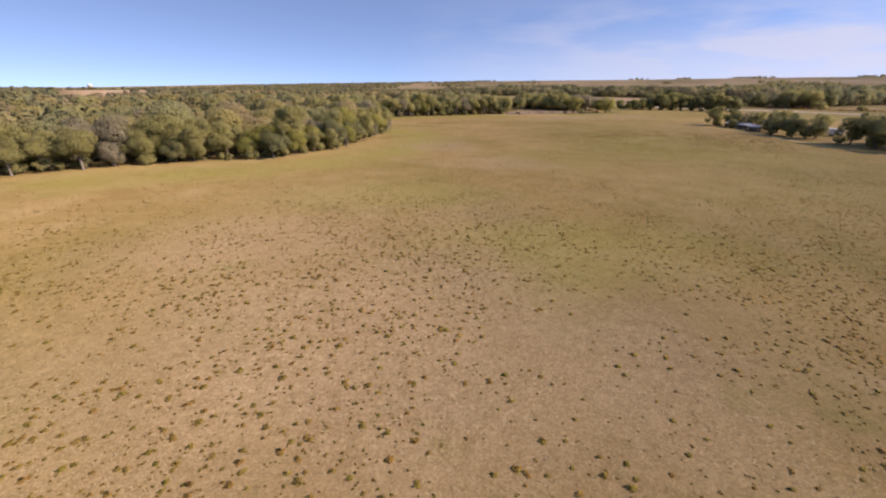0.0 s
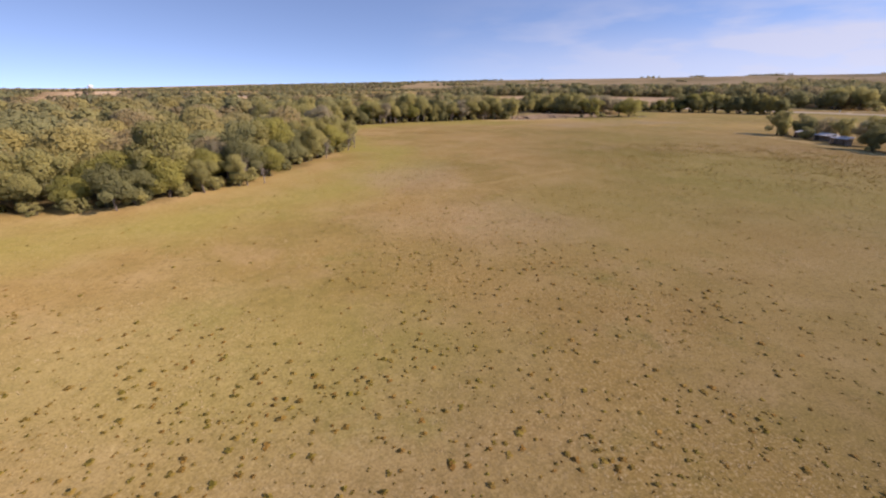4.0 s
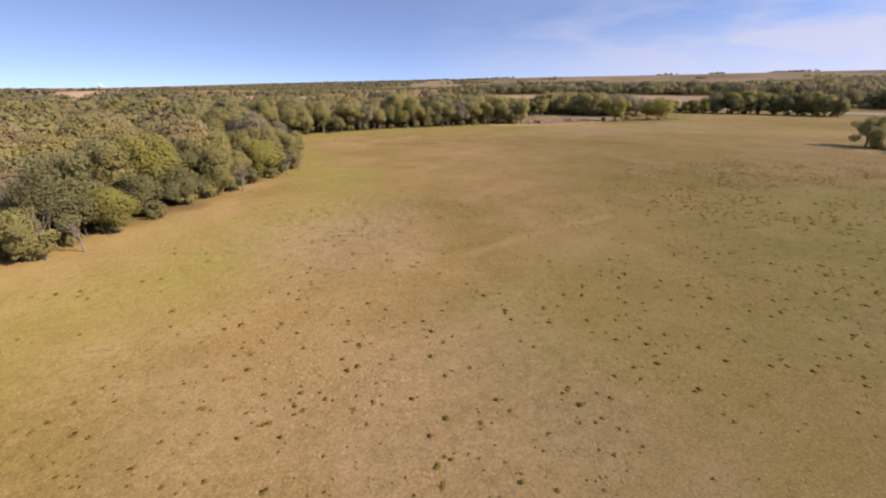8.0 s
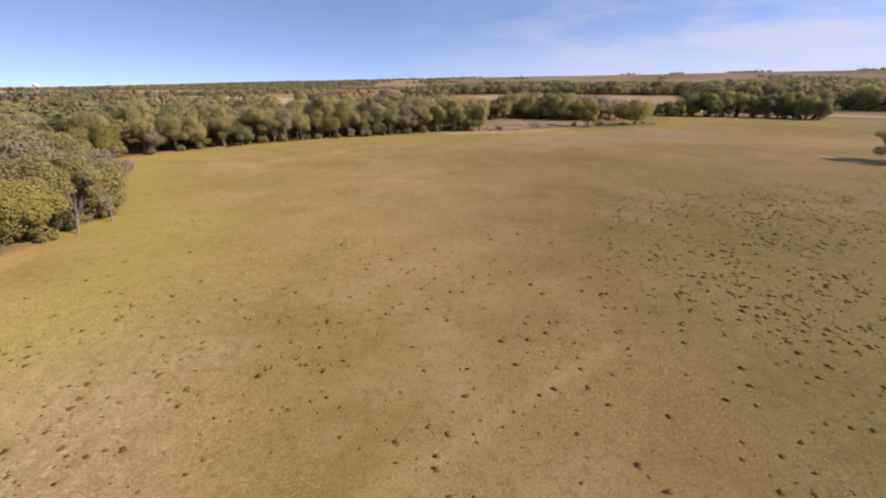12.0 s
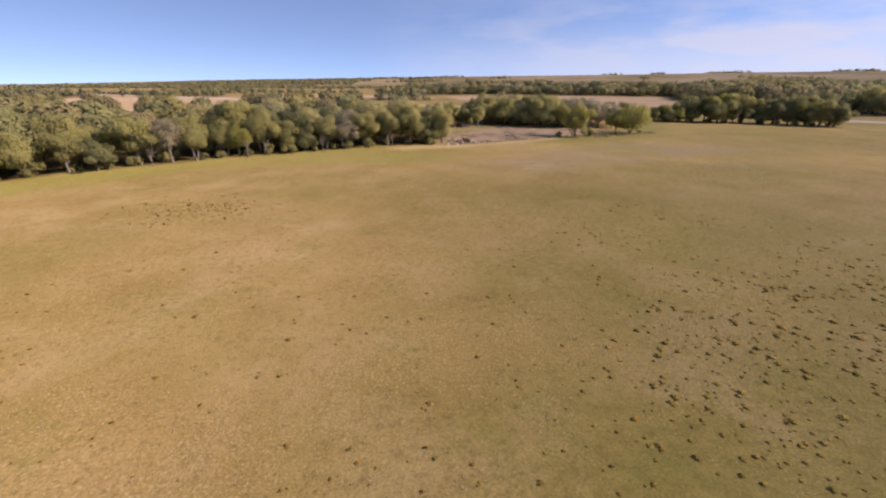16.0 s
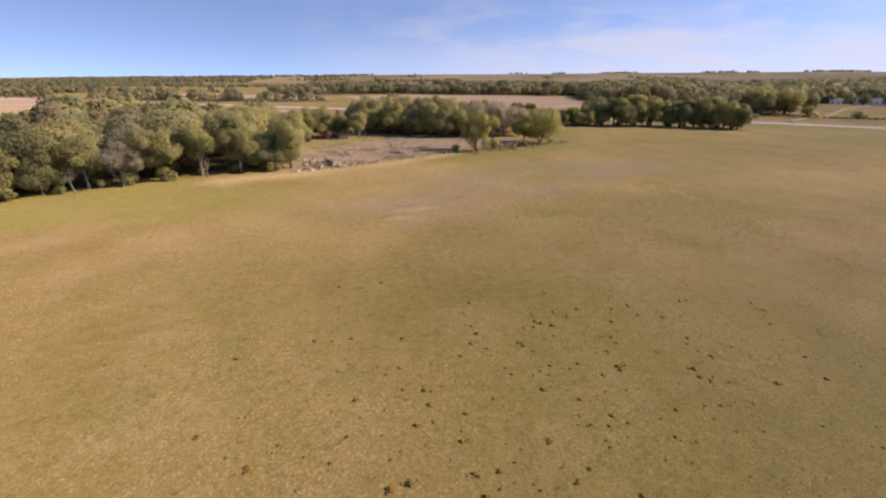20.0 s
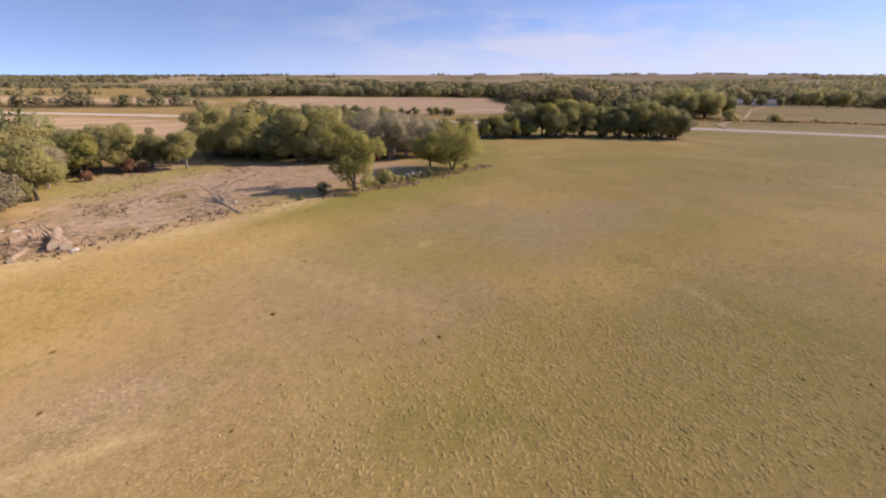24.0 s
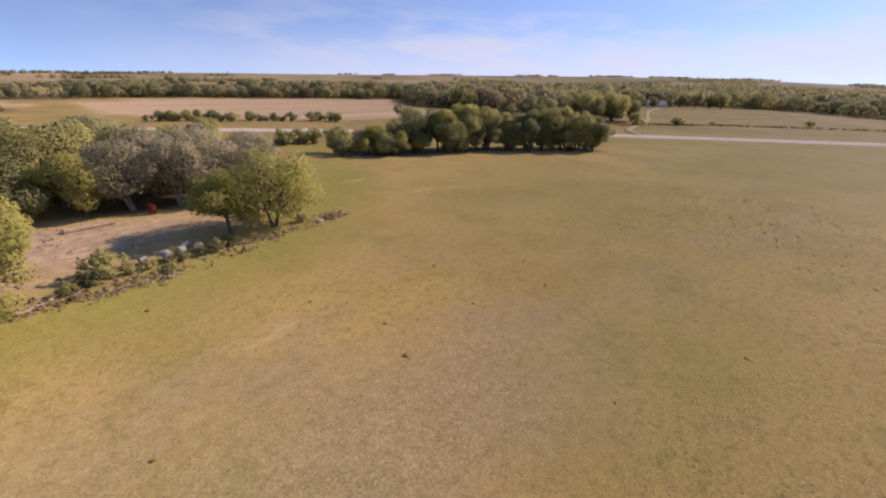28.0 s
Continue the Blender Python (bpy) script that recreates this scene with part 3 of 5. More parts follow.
    ruddy = np.clip((x * 0.55 + y * 0.83 - 195 + wob * 3) / 60, 0, 1) * np.clip((330 - x) / 80, 0, 1) * np.clip((330 - y) / 40, 0, 1) * np.clip(1 - lush * 1.2, 0, 1)
    bleached = np.zeros(len(x))
    for cx, cy, rx, ry, amount in ((79, 217, 13, 9, 0.38), (114, 234, 9, 5, 0.4), (130, 229, 12, 7, 0.6), (120, 235, 8, 4, 0.5), (8, 50, 10, 14, 0.3), (0, 40, 12, 9, 0.3), (-8, 60, 14, 10, 0.3), (-2, 24, 24, 18, 0.55), (-14, 42, 16, 12, 0.45), (12, 20, 10, 10, 0.5), (10, 118, 9, 12, 0.5), (65, 153, 5, 4, 0.2), (22, 90, 12, 9, 0.35), (108, 236, 10, 5, 0.6), (122, 232, 8, 6, 0.6), (77, 217, 6, 4, 0.7), (92, 225, 13, 10, 0.5), (118, 229, 11, 7, 0.75), (100, 218, 8, 6, 0.4)):
        bleached = np.maximum(bleached, amount * np.clip(1.4 - np.hypot((x - cx + wob * 1.5) / rx, (y - cy + wob) / ry), 0, 1))
    crop = np.max([soft(poly_field(x, y, p), 4) for p in CROPS], axis=0)
    hill = np.clip((d - 800) / 500, 0, 1)
    for name, val in (("litter", litter * (1 - crop)), ("soil", soil * (1 - 0.7 * lush)), ("pale", pale * (1 - soil)), ("lush", lush), ("crop", crop), ("ruddy", ruddy), ("bleached", bleached), ("hill", hill)):
        a = me.attributes.new(name, "FLOAT", "POINT")
        a.data.foreach_set("value", val.astype(np.float32))
    return tagged(new("ground", me), "dry tan prairie grass with greener and bare patches", "ground", kind="structure")


build_ground()


def ribbon(name, line, width, lift, mat, crown=0.0):
    """A strip that follows the line, with a rounded top."""
    pts = [Vector((*p, 0)) for p in line]
    dense = []
    for a, b in zip(pts, pts[1:]):
        n = max(1, int((b - a).length / 8))
        dense += [a.lerp(b, k / n) for k in range(n)]
    dense.append(pts[-1])
    verts, quads = [], []
    for i, p in enumerate(dense):
        way = (dense[min(i + 1, len(dense) - 1)] - dense[max(i - 1, 0)]).normalized()
        side = Vector((way.y, -way.x, 0))
        for f, h in ((-0.62, -0.25), (-0.5, 0), (0, crown), (0.5, 0), (0.62, -0.25)):
            e = 1 + 0.06 * noise.noise((p.x * 0.2, p.y * 0.2, f))
            verts.append(p + side * (f * width * e) + Vector((0, 0, lift + h)))
    for i in range(len(dense) - 1):
        for k in range(4):
            q = i * 5 + k
            quads.append((q, q + 1, q + 6, q + 5))
    return new(name, mesh_of(name, [tuple(v) for v in verts], quads, mat))


tagged(ribbon("road", ROAD, 8.0, 0.28, GRAVEL, 0.12), "pale gravel country road across dry fields", "road", kind="structure")

# ---- trees ----
STOCK["olive"] = [make_tree("olive", 11 + i, 9.5, 4.9, low, 9500, 0.175, 15) for i, low in enumerate((0.4, 0.8, 1.8, 1.2))]
STOCK["gold"] = [make_tree("gold", 31 + i, 9.0, 4.7, low, 9000, 0.175, 14) for i, low in enumerate((0.4, 1.2, 0.7))]
STOCK["grey"] = [make_tree("grey", 51 + i, 9.0, 4.8, low, 6500, 0.165, 20, 2) for i, low in enumerate((0.5, 1.0, 1.5))]
STOCK["dark"] = [make_tree("dark", 71 + i, 9.0, 4.6, 0.3, 9500, 0.175, 14) for i in range(3)]
STOCK["leggy"] = [make_tree("olive", 151 + i, 10.2, 4.6, 3.0, 8500, 0.175, 18, 1 + i % 2) for i in range(3)]
STOCK["leggy_grey"] = [make_tree("grey", 161 + i, 9.8, 4.4, 2.8, 6000, 0.165, 18, 2) for i in range(2)]
STOCK["spreading"] = [make_tree("gold", 131 + i, 9.2, 6.0, 1.0, 11000, 0.16, 40, 3, 0.5) for i in range(1)]
STOCK["low"] = [make_tree("gold", 143, 10.2, 4.0, 0.2, 10000, 0.16, 26, 2, 0.5, ((-5.2, 1.5, 8.0, 1.5), (-4.2, 2.2, 7.2, 1.3), (4.6, -1.0, 7.4, 1.3), (5.4, -1.4, 6.6, 0.9), (3.2, -2.0, 2.2, 1.2)))]
STOCK["bush"] = [make_tree("olive", 91 + i, 2.6, 1.9, 0.0, 980, 0.17, 12, 3, 0.6) for i in range(2)] + [make_tree("dark", 95, 2.4, 1.8, 0.0, 980, 0.17, 12, 3, 0.6)]
rng = random.Random(5)


def any_sort(weights=(5, 3, 3, 2)):
    return rng.choices(("olive", "gold", "grey", "dark", "leggy", "leggy_grey")[:len(weights)], weights)[0]


def along(line, step):
    """Points along a line, with the inward (left-hand) normal."""
    out = []
    for a, b in zip(line, line[1:]):
        a, b = Vector(a), Vector(b)
        n = max(1, round((b - a).length / step))
        side = Vector((-(b - a).y, (b - a).x)).normalized()
        out += [(a.lerp(b, (k + 0.5) / n), side) for k in range(n)]
    return out


for line, weights in ((WOOD_EDGE[1:], (6, 4, 0.7, 2, 2.5, 0.3)), (INNER_EDGE, (3, 0.7, 0.8, 3.5, 5, 1.5))):
    for p, side in along(line, 5.0):
        for deep, low in ((2.0, 0.74), (7.0, 0.95)):
            q = p + side * (deep + rng.uniform(-0.9, 1.2)) + Vector((rng.uniform(-1.4, 1.4), rng.uniform(-1.4, 1.4)))
            plant(any_sort(weights), q.x, q.y, low * rng.uniform(0.72, 1.2) * (1.12 if line is INNER_EDGE else 1.0), rng, group="trees along the creek wood")
        for _ in range(2 if line is not INNER_EDGE else 1):
            q = p + side * rng.uniform(1.4, 3.6) + Vector((rng.uniform(-1, 1), rng.uniform(-1, 1)))
            plant("bush", q.x, q.y, rng.uniform(0.45, 1.15), rng, group="bushes at the wood's edge")

# the clearing and its trees
plant("low", 106.2, 258.0, 1.06, rng, -40)
plant("spreading", 130.5, 266.3, 1.04, rng, 10)
plant("gold", 125.5, 266.5, 0.9, rng, 100)
plant("olive", 79, 294, 0.6, rng)
for x, y, s, sort in ((60, 285, 0.7, "olive"), (64.5, 289, 0.72, "gold"), (68.5, 291, 0.7, "dark"), (72, 293, 0.68, "olive"), (75.5, 294.5, 0.62, "dark"), (66, 297, 0.7, "olive"), (60, 295, 0.7, "dark"), (61, 248, 0.95, "olive"), (56, 248.5, 0.9, "dark"), (63, 272, 0.7, "olive"), (62, 281, 0.65, "grey"), (66, 290, 0.62, "dark"), (72, 297, 0.6, "olive"), (62, 262, 0.8, "grey"), (58, 252, 0.85, "gold"),
                      (87, 298, 0.8, "olive"), (93, 294, 0.85, "olive"), (99, 292, 0.9, "dark"), (104, 288, 0.95, "olive"), (108, 285, 0.9, "dark"), (113, 285, 0.9, "gold"),
                      (118, 284, 0.9, "grey"), (123, 284, 0.95, "grey"), (128, 283, 0.9, "grey"), (133, 283, 0.8, "grey"), (121, 291, 1.0, "grey"), (129, 291, 1.0, "grey"),
                      (136, 292, 0.9, "grey"), (112, 293, 1.0, "olive"), (104, 297, 1.05, "olive"), (95, 302, 1.0, "gold"), (88, 306, 0.95, "olive"), (138, 302, 0.8, "grey"), (134, 312, 0.8, "olive")):
    plant(sort, x + rng.uniform(-1, 1), y + rng.uniform(-1, 1), s * (1.22 if y > 282 and x > 84 else 1.3 if y > 270 else 1.0) * rng.uniform(0.92, 1.08), rng, group="trees round the clearing")

plant("leggy", 81.8, 290.2, 0.78, rng, group="trees round the clearing")
STOCK["rust"] = [make_tree("rust", 97, 2.6, 2.0, 0.0, 1300, 0.16, 9, 3)]
for x, y, s in ((72.4, 291.0, 1.1), (74.6, 290.2, 0.8), (66.5, 285.5, 0.7)):
    plant("rust", x, y, s, rng, group="dead bushes at the clearing")

# the grove by the road, mostly dark-leaved to paint in its shaded front
for p, side in along([(160, 309), (173, 300), (185, 297), (204, 290), (228, 272)], 5.2):
    for deep, s in ((2.5, 0.9), (8.0, 1.15)):
        q = p + side * deep + Vector((rng.uniform(-1.2, 1.2), rng.uniform(-1.2, 1.2)))
        plant(any_sort((3, 1, 1, 9) if q.x > 183 else (5, 4, 1, 2)), q.x, q.y, s * (0.68 if q.x < 183 else 1.12) * rng.uniform(0.85, 1.15), rng, group="trees of the roadside grove")

for x, y, s, sort in ((191, 301, 1.35, "gold"), (197, 299, 1.3, "olive"), (203, 296, 1.25, "olive"), (212, 290, 1.3, "dark"), (219, 285, 1.25, "olive"), (173, 308, 0.85, "gold")):
    plant(sort, x, y, s, rng, group="trees of the roadside grove")

# trees of the farm
for x, y, s, sort in ((140, 179, 0.9, "olive"), (145, 174, 0.85, "dark"), (147, 168, 0.8, "grey"), (146, 162, 0.8, "olive"), (147, 156, 0.8, "grey"), (144, 150, 0.85, "olive"), (137.5, 174.5, 0.6, "olive"), (137.5, 165.5, 0.5, "dark"), (135, 143, 0.85, "dark"), (139, 139, 0.9, "dark"),
                      (136, 135, 0.85, "dark"), (141, 131, 0.85, "olive"), (137, 128, 0.7, "dark"), (137, 116, 1.0, "dark"), (141, 112, 1.1, "olive"), (136, 108, 0.95, "dark"), (142, 103, 1.1, "dark"), (137, 98, 1.0, "olive"), (143, 94, 1.05, "dark"),
                      (138, 88, 1.0, "dark"), (149, 107, 1.1, "gold"), (152, 114, 1.0, "olive"), (140, 80, 1.0, "dark"), (150, 98, 1.1, "dark"), (148, 86, 1.1, "olive")):
    plant(sort, x, y, s * rng.uniform(0.95, 1.08), rng, group="trees at the farmyard")

# tall trees at the lane across the road
for x, y, s in ((318, 328, 1.45), (326, 338, 1.6), (333, 325, 1.6), (341, 330, 1.55), (336, 343, 1.7), (349, 322, 1.5), (310, 350, 1.5), (560, 398, 1.2), (590, 384, 1.5), (597, 372, 1.6), (601, 360, 1.4), (566, 384, 1.0), (610, 352, 1.6), (555, 422, 1.3)):
    plant("olive" if s > 1.5 else "dark", x, y, s, rng, group="tall trees across the road")

# undergrowth of the grove and the farmyard
for p, side in along([(162, 308), (173, 301), (185, 298), (204, 291), (227, 273)], 6.0):
    q = p + side * rng.uniform(1.5, 6)
    plant("bush", q.x, q.y, rng.uniform(0.6, 1.1), rng, group="undergrowth of the grove")
for x, y in ((139, 176), (143, 171), (134, 141), (137, 137), (138, 132), (136, 118), (139, 111), (137, 104), (140, 98), (138, 92), (140, 86), (145, 116), (146, 100)):
    plant("bush", x + rng.uniform(-1, 1), y + rng.uniform(-1, 1), rng.uniform(0.7, 1.2), rng, group="undergrowth at the farmyard")

# single bushes by the road and the fields
hedge = [(140 + 70 * t + rng.uniform(-1, 1), 433 - 37 * t + rng.uniform(-2.5, 2.5), rng.uniform(0.8, 1.9)) for t in [rng.random() for _ in range(26)]]
hedge += [(157 + rng.uniform(0, 11), 341 - rng.uniform(0, 8), rng.uniform(1.2, 1.8)) for _ in range(6)]
for x, y, s in hedge + [(250, 395, 2.2), (253, 393, 1.8), (352, 300, 1.9), (354, 299, 1.5), (417, 255, 1.5), (330, 310, 2.4), (376, 290, 0.8), (172, 322, 1.2), (150, 322, 1.0)]:
    plant("bush", x, y, s, rng, group="bushes along the road")


# ---- the woods behind ----
def woodland():
    rng2 = np.random.default_rng(21)
    protos = {}

    def dome(height, count):
        """Leaf masses of a broad rounded crown: one core and boughs over its upper half."""
        c, r = [(0.0, 0.0, height * 0.55)], [4.4]
        for i in range(count):
            t, up = 2.4 * i + rng2.uniform(-0.4, 0.4), rng2.uniform(-0.15, 0.95)
            out_ = math.sqrt(max(0.0, 1 - max(up, 0) ** 2)) * rng2.uniform(0.75, 1.0)
            c.append((2.9 * out_ * math.cos(t), 2.9 * out_ * math.sin(t), height * 0.55 + 0.25 * height * up))
            r.append(rng2.uniform(1.7, 2.7))
        return np.array(c), np.array(r)

    for tier, (cards, size, count) in {"mid": (3500, 0.255, 11), "semi": (460, 0.70, 8), "tall": (380, 0.62, 11), "far": (100, 1.2, 9), "dim": (26, 2.1, 7)}.items():
        protos[tier] = []
        for k in range(10):
            top = {"mid": 9.8, "semi": 9.4, "tall": 9.0, "far": 9.0, "dim": 7.0}[tier] * rng2.uniform(0.92, 1.08)
            c, r = dome(top, count)
            pts, d = crown_points(rng2, c, r, cards, 0.85, (0.78, 1.12))
            whole = pts - np.array((0, 0, top * 0.42))
            whole /= np.linalg.norm(whole, axis=1, keepdims=True)
            protos[tier].append((leaf_cards(rng2, pts, d + np.array((0, 0, 0.3)), size, 0.25, 0.45), d * 0.3 + whole * 0.7 + np.array((0, 0, 0.4))))
    out = {"mid": [], "semi": [], "tall": [], "far": [], "dim": []}
    ways = {"mid": [], "semi": [], "tall": [], "far": [], "dim": []}
    hue = {"mid": [], "semi": [], "tall": [], "far": [], "dim": []}
    WAY = [(0, 0), (22, 75), (45, 135), (92, 200), (114, 216)]

    def put(x, y, tier, s):
        z = float(ground_height(np.array(x), np.array(y)))
        t = rng2.uniform(0, 6.28)
        q, d = protos[tier][rng2.integers(10)]
        hue[tier].append(np.full(len(d), rng2.random()))
        ways[tier].append(np.column_stack([d[:, 0] * math.cos(t) - d[:, 1] * math.sin(t), d[:, 0] * math.sin(t) + d[:, 1] * math.cos(t), d[:, 2]]))
        cs, sn = math.cos(t) * s, math.sin(t) * s
        out[tier].append(np.column_stack([q[:, 0] * cs - q[:, 1] * sn + x, q[:, 0] * sn + q[:, 1] * cs + y, q[:, 2] * s * rng2.uniform(0.85, 1.1) + z - (2.0 if tier == "dim" else 0.5)]))

    def scatter(step, near, far, inside):
        g = np.arange(-far - 150, far + 150, step)
        X, Y = np.meshgrid(g + 60, g + 120)
        x = X.ravel() + rng2.uniform(-0.42, 0.42, X.size) * step
        y = Y.ravel() + rng2.uniform(-0.42, 0.42, X.size) * step
        d = line_field(x, y, WAY)
        az = np.degrees(np.arctan2(x - 40, y + 20))
        ok = (d >= near) & (d < far) & (az > -62) & (az < 100)
        x, y = x[ok], y[ok]
        m = inside(x, y)
        return x[m], y[m]

    def woods(x, y, margin):
        return np.max([poly_field(x, y, p) for p in WOODS.values()], axis=0) > margin

    def open_land(x, y):
        return (np.max([poly_field(x, y, p) for p in CROPS], axis=0) > -4) | (line_field(x, y, ROAD) < 14)

    def tall(x, y):
        return rng2.uniform(1.15, 1.85) if x > 300 else rng2.uniform(0.6, 0.95) if y > 470 and x < 130 else 1.25 if y > 600 else 1.0

    def front(x, y):
        a, b = poly_field(x, y, WOODS["east"]), poly_field(x, y, WOODS["belt"])
        return ((a > -2) & (a < 45)) | ((b > -2) & (b < 18))

    def sites(found):
        x, y = found
        return zip(x, y, front(x, y))

    for step, near, far, tier, margin, thin in ((6.8, 0, 105, "mid", 7.5, 1.0), (7.0, 105, 230, "semi", 6, 0.5), (7.2, 230, 520, "far", 5, 0.45)):
        for x, y, fore in sites(scatter(step, near, far, lambda x, y: woods(x, y, margin) & ~open_land(x, y) & (~woods(x, y, 28) | (rng2.random(len(x)) < thin)))):
            if (x > 300 or y > 600) and rng2.random() < 0.42 or (y > 470 and x < 130 and rng2.random() < 0.5):
                continue
            put(x, y, "tall" if tier == "far" and fore else tier, (0.68 + 0.55 * rng2.random() ** 1.3) * tall(x, y))

    # lone trees left standing in the fields behind the wood
    for _ in range(70):
        x, y = rng2.uniform(-220, 15), rng2.uniform(345, 595)
        if poly_field(np.array([x]), np.array([y]), CROPS[3])[0] > 2 and noise.noise((x * 0.02, y * 0.03, 2)) > -0.1:
            put(x, y, "semi" if y < 420 else "far", rng2.uniform(0.6, 1.05))

    def beyond(x, y):
        n = np.array([noise.noise((a * 0.0045, b * 0.006, 1.5)) for a, b in zip(x, y)])
        az = np.degrees(np.arctan2(x - 60, y - 120))
        d = np.hypot(x - 60, y - 120)
        bias = np.interp(az, [-75, -30, 0, 25, 60, 105], [0.35, 0.3, 0.12, -0.08, 0.1, 0.3]) - np.clip((d - 900) / 900, 0, 1) * np.interp(az, [-40, 0, 20], [0, 0.25, 0.6])
        return (woods(x, y, 0) | ((d > 420) & (n + bias > 0))) & ~open_land(x, y) & ~((az > 15) & (d < 640) & ~woods(x, y, 0))

    for x, y, fore in sites(scatter(12.5, 520, 1200, beyond)):
        put(x, y, "tall" if fore else "far" if x > 300 and rng2.random() < 0.5 else "dim", rng2.uniform(0.9, 1.2) * tall(x, y))
    for x, y in zip(*scatter(22.0, 1200, 2300, beyond)):
        put(x, y, "dim", rng2.uniform(1.1, 1.5))
    # dark woodlots and lone shrubs on the far ridge
    for az, d, wide in ((34.5, 2300, 60), (40.5, 2350, 110), (51.5, 2300, 130), (54.5, 2350, 40), (61.0, 2300, 190), (67, 2300, 150), (12.5, 1500, 20), (21.0, 1500, 40), (33, 1700, 30)):
        for k in range(int(wide / 2.5)):
            a = radians(az + math.degrees(rng2.uniform(-0.5, 0.5) * wide / d))
            e = d + rng2.uniform(-20, 20)
            put(60 + math.sin(a) * e, 120 + math.cos(a) * e, "dim", rng2.uniform(0.8, 1.3))
    for tier, label in (("mid", "creek woodland canopy in olive and yellow autumn leaf"), ("semi", "dense olive woodland canopy along the creek"), ("tall", "tall trees of the wood across the road, coloured dark for their shaded fronts"), ("far", "distant broadleaf woodland"), ("dim", "far woods toward the horizon")):
        v = np.concatenate(out[tier])
        tagged(new("woodland", leaf_mesh("woodland", v, np.concatenate(ways[tier]), FARWOOD if tier in ("tall", "far", "dim") else WOODLAND, np.concatenate(hue[tier]))), label, "woodland", kind="stuff")


woodland()


# ---- weeds and stems of the pasture ----
def away_from_trees(x, y, margin):
    return np.max([poly_field(x, y, p) for p in list(WOODS.values()) + [GROVE]], axis=0) < -margin


def tufts():
    """Low weeds of the pasture, each a rosette of dark leaves, thick at first and thinning along the way."""
    rng3 = np.random.default_rng(8)
    n = 330000
    x, y = rng3.uniform(-60, 215, n), rng3.uniform(6, 285, n)
    dens = np.array([noise.noise((a * 0.035, b * 0.035, 9)) for a, b in zip(x, y)]) + 0.9 * np.array([noise.noise((a * 0.14, b * 0.14, 4)) for a, b in zip(x, y)])
    base = np.interp(y, [0, 45, 60, 75, 95, 130, 160, 175, 190, 205, 290], [0.95, 0.85, 0.48, 0.28, 0.17, 0.13, 0.09, 0.055, 0.03, 0.007, 0.007])
    base *= np.interp(x + 0.25 * (100 - y), [-45, -20, 5], [0.25, 0.55, 1.0])
    right = np.clip(1.35 - np.hypot((x - 89) / 35, (y - 130) / 31), 0, 1)
    base = np.maximum(base, 1.0 * right)
    for cx, cy, rx, ry, amount in ((188, 232, 26, 18, 0.3), (18, 189, 9, 7, 0.8), (65, 153, 6, 5, 0.6), (70, 178, 24, 12, 0.17), (-4, 56, 14, 8, 0.8), (14, 42, 18, 13, 0.75), (24, 24, 14, 12, 0.6), (44, 100, 15, 13, 0.38), (8, 120, 9, 13, 0.3)):
        spot = np.clip(1.4 - np.hypot((x - cx) / rx, (y - cy) / ry), 0, 1)
        base, dens = np.maximum(base, amount * spot), dens + 0.5 * amount * spot
    ok = rng3.random(n) < base * np.clip(0.62 + 0.9 * dens, 0.10, 1.3)
    ok &= away_from_trees(x, y, 8) & (poly_field(x, y, CLEARING) < -6)
    x, y = x[ok], y[ok]
    k, m = 8, len(x)
    s = (0.08 + 0.21 * rng3.random(m) ** 2.8) * (1 + 0.3 * np.clip(right[ok] * 2, 0, 1)) * np.interp(np.hypot(x - 18, y - 189), [8, 12], [1.15, 1])
    a = (np.arange(k)[None] + rng3.uniform(0, 0.9, (m, k))) * (6.283 * 2 / k)
    rise = rng3.uniform(0.02, 0.5, (m, k))
    r = s[:, None] * rng3.uniform(0.5, 1.35, (m, k))
    z = ground_height(x, y)
    foot = np.stack([x[:, None] - np.cos(a) * r * 0.12, y[:, None] - np.sin(a) * r * 0.12, np.repeat((z - 0.01)[:, None], k, 1)], 2)
    way = np.stack([np.cos(a) * np.cos(rise), np.sin(a) * np.cos(rise), np.sin(rise) * 0.75], 2)
    side = np.stack([-np.sin(a), np.cos(a), np.zeros((m, k))], 2)
    w = (r * rng3.uniform(0.24, 0.42, (m, k)))[..., None]
    tip, belly = foot + way * r[..., None], foot + way * r[..., None] * 0.55 + np.array((0, 0, 0.025))
    v = np.stack([foot, belly + side * w, tip, foot, tip, belly - side * w], 2).reshape(-1, 3)
    d = np.repeat((way * 0.7 + np.array((0, 0, 0.6)))[:, :, None], 2, 2).reshape(-1, 3)
    tagged(new("weeds", leaf_mesh("weeds", v, d, WEED, np.repeat(rng3.random(m), k * 2))), "scattered dark weed tufts in the dry pasture", "weeds", kind="stuff")


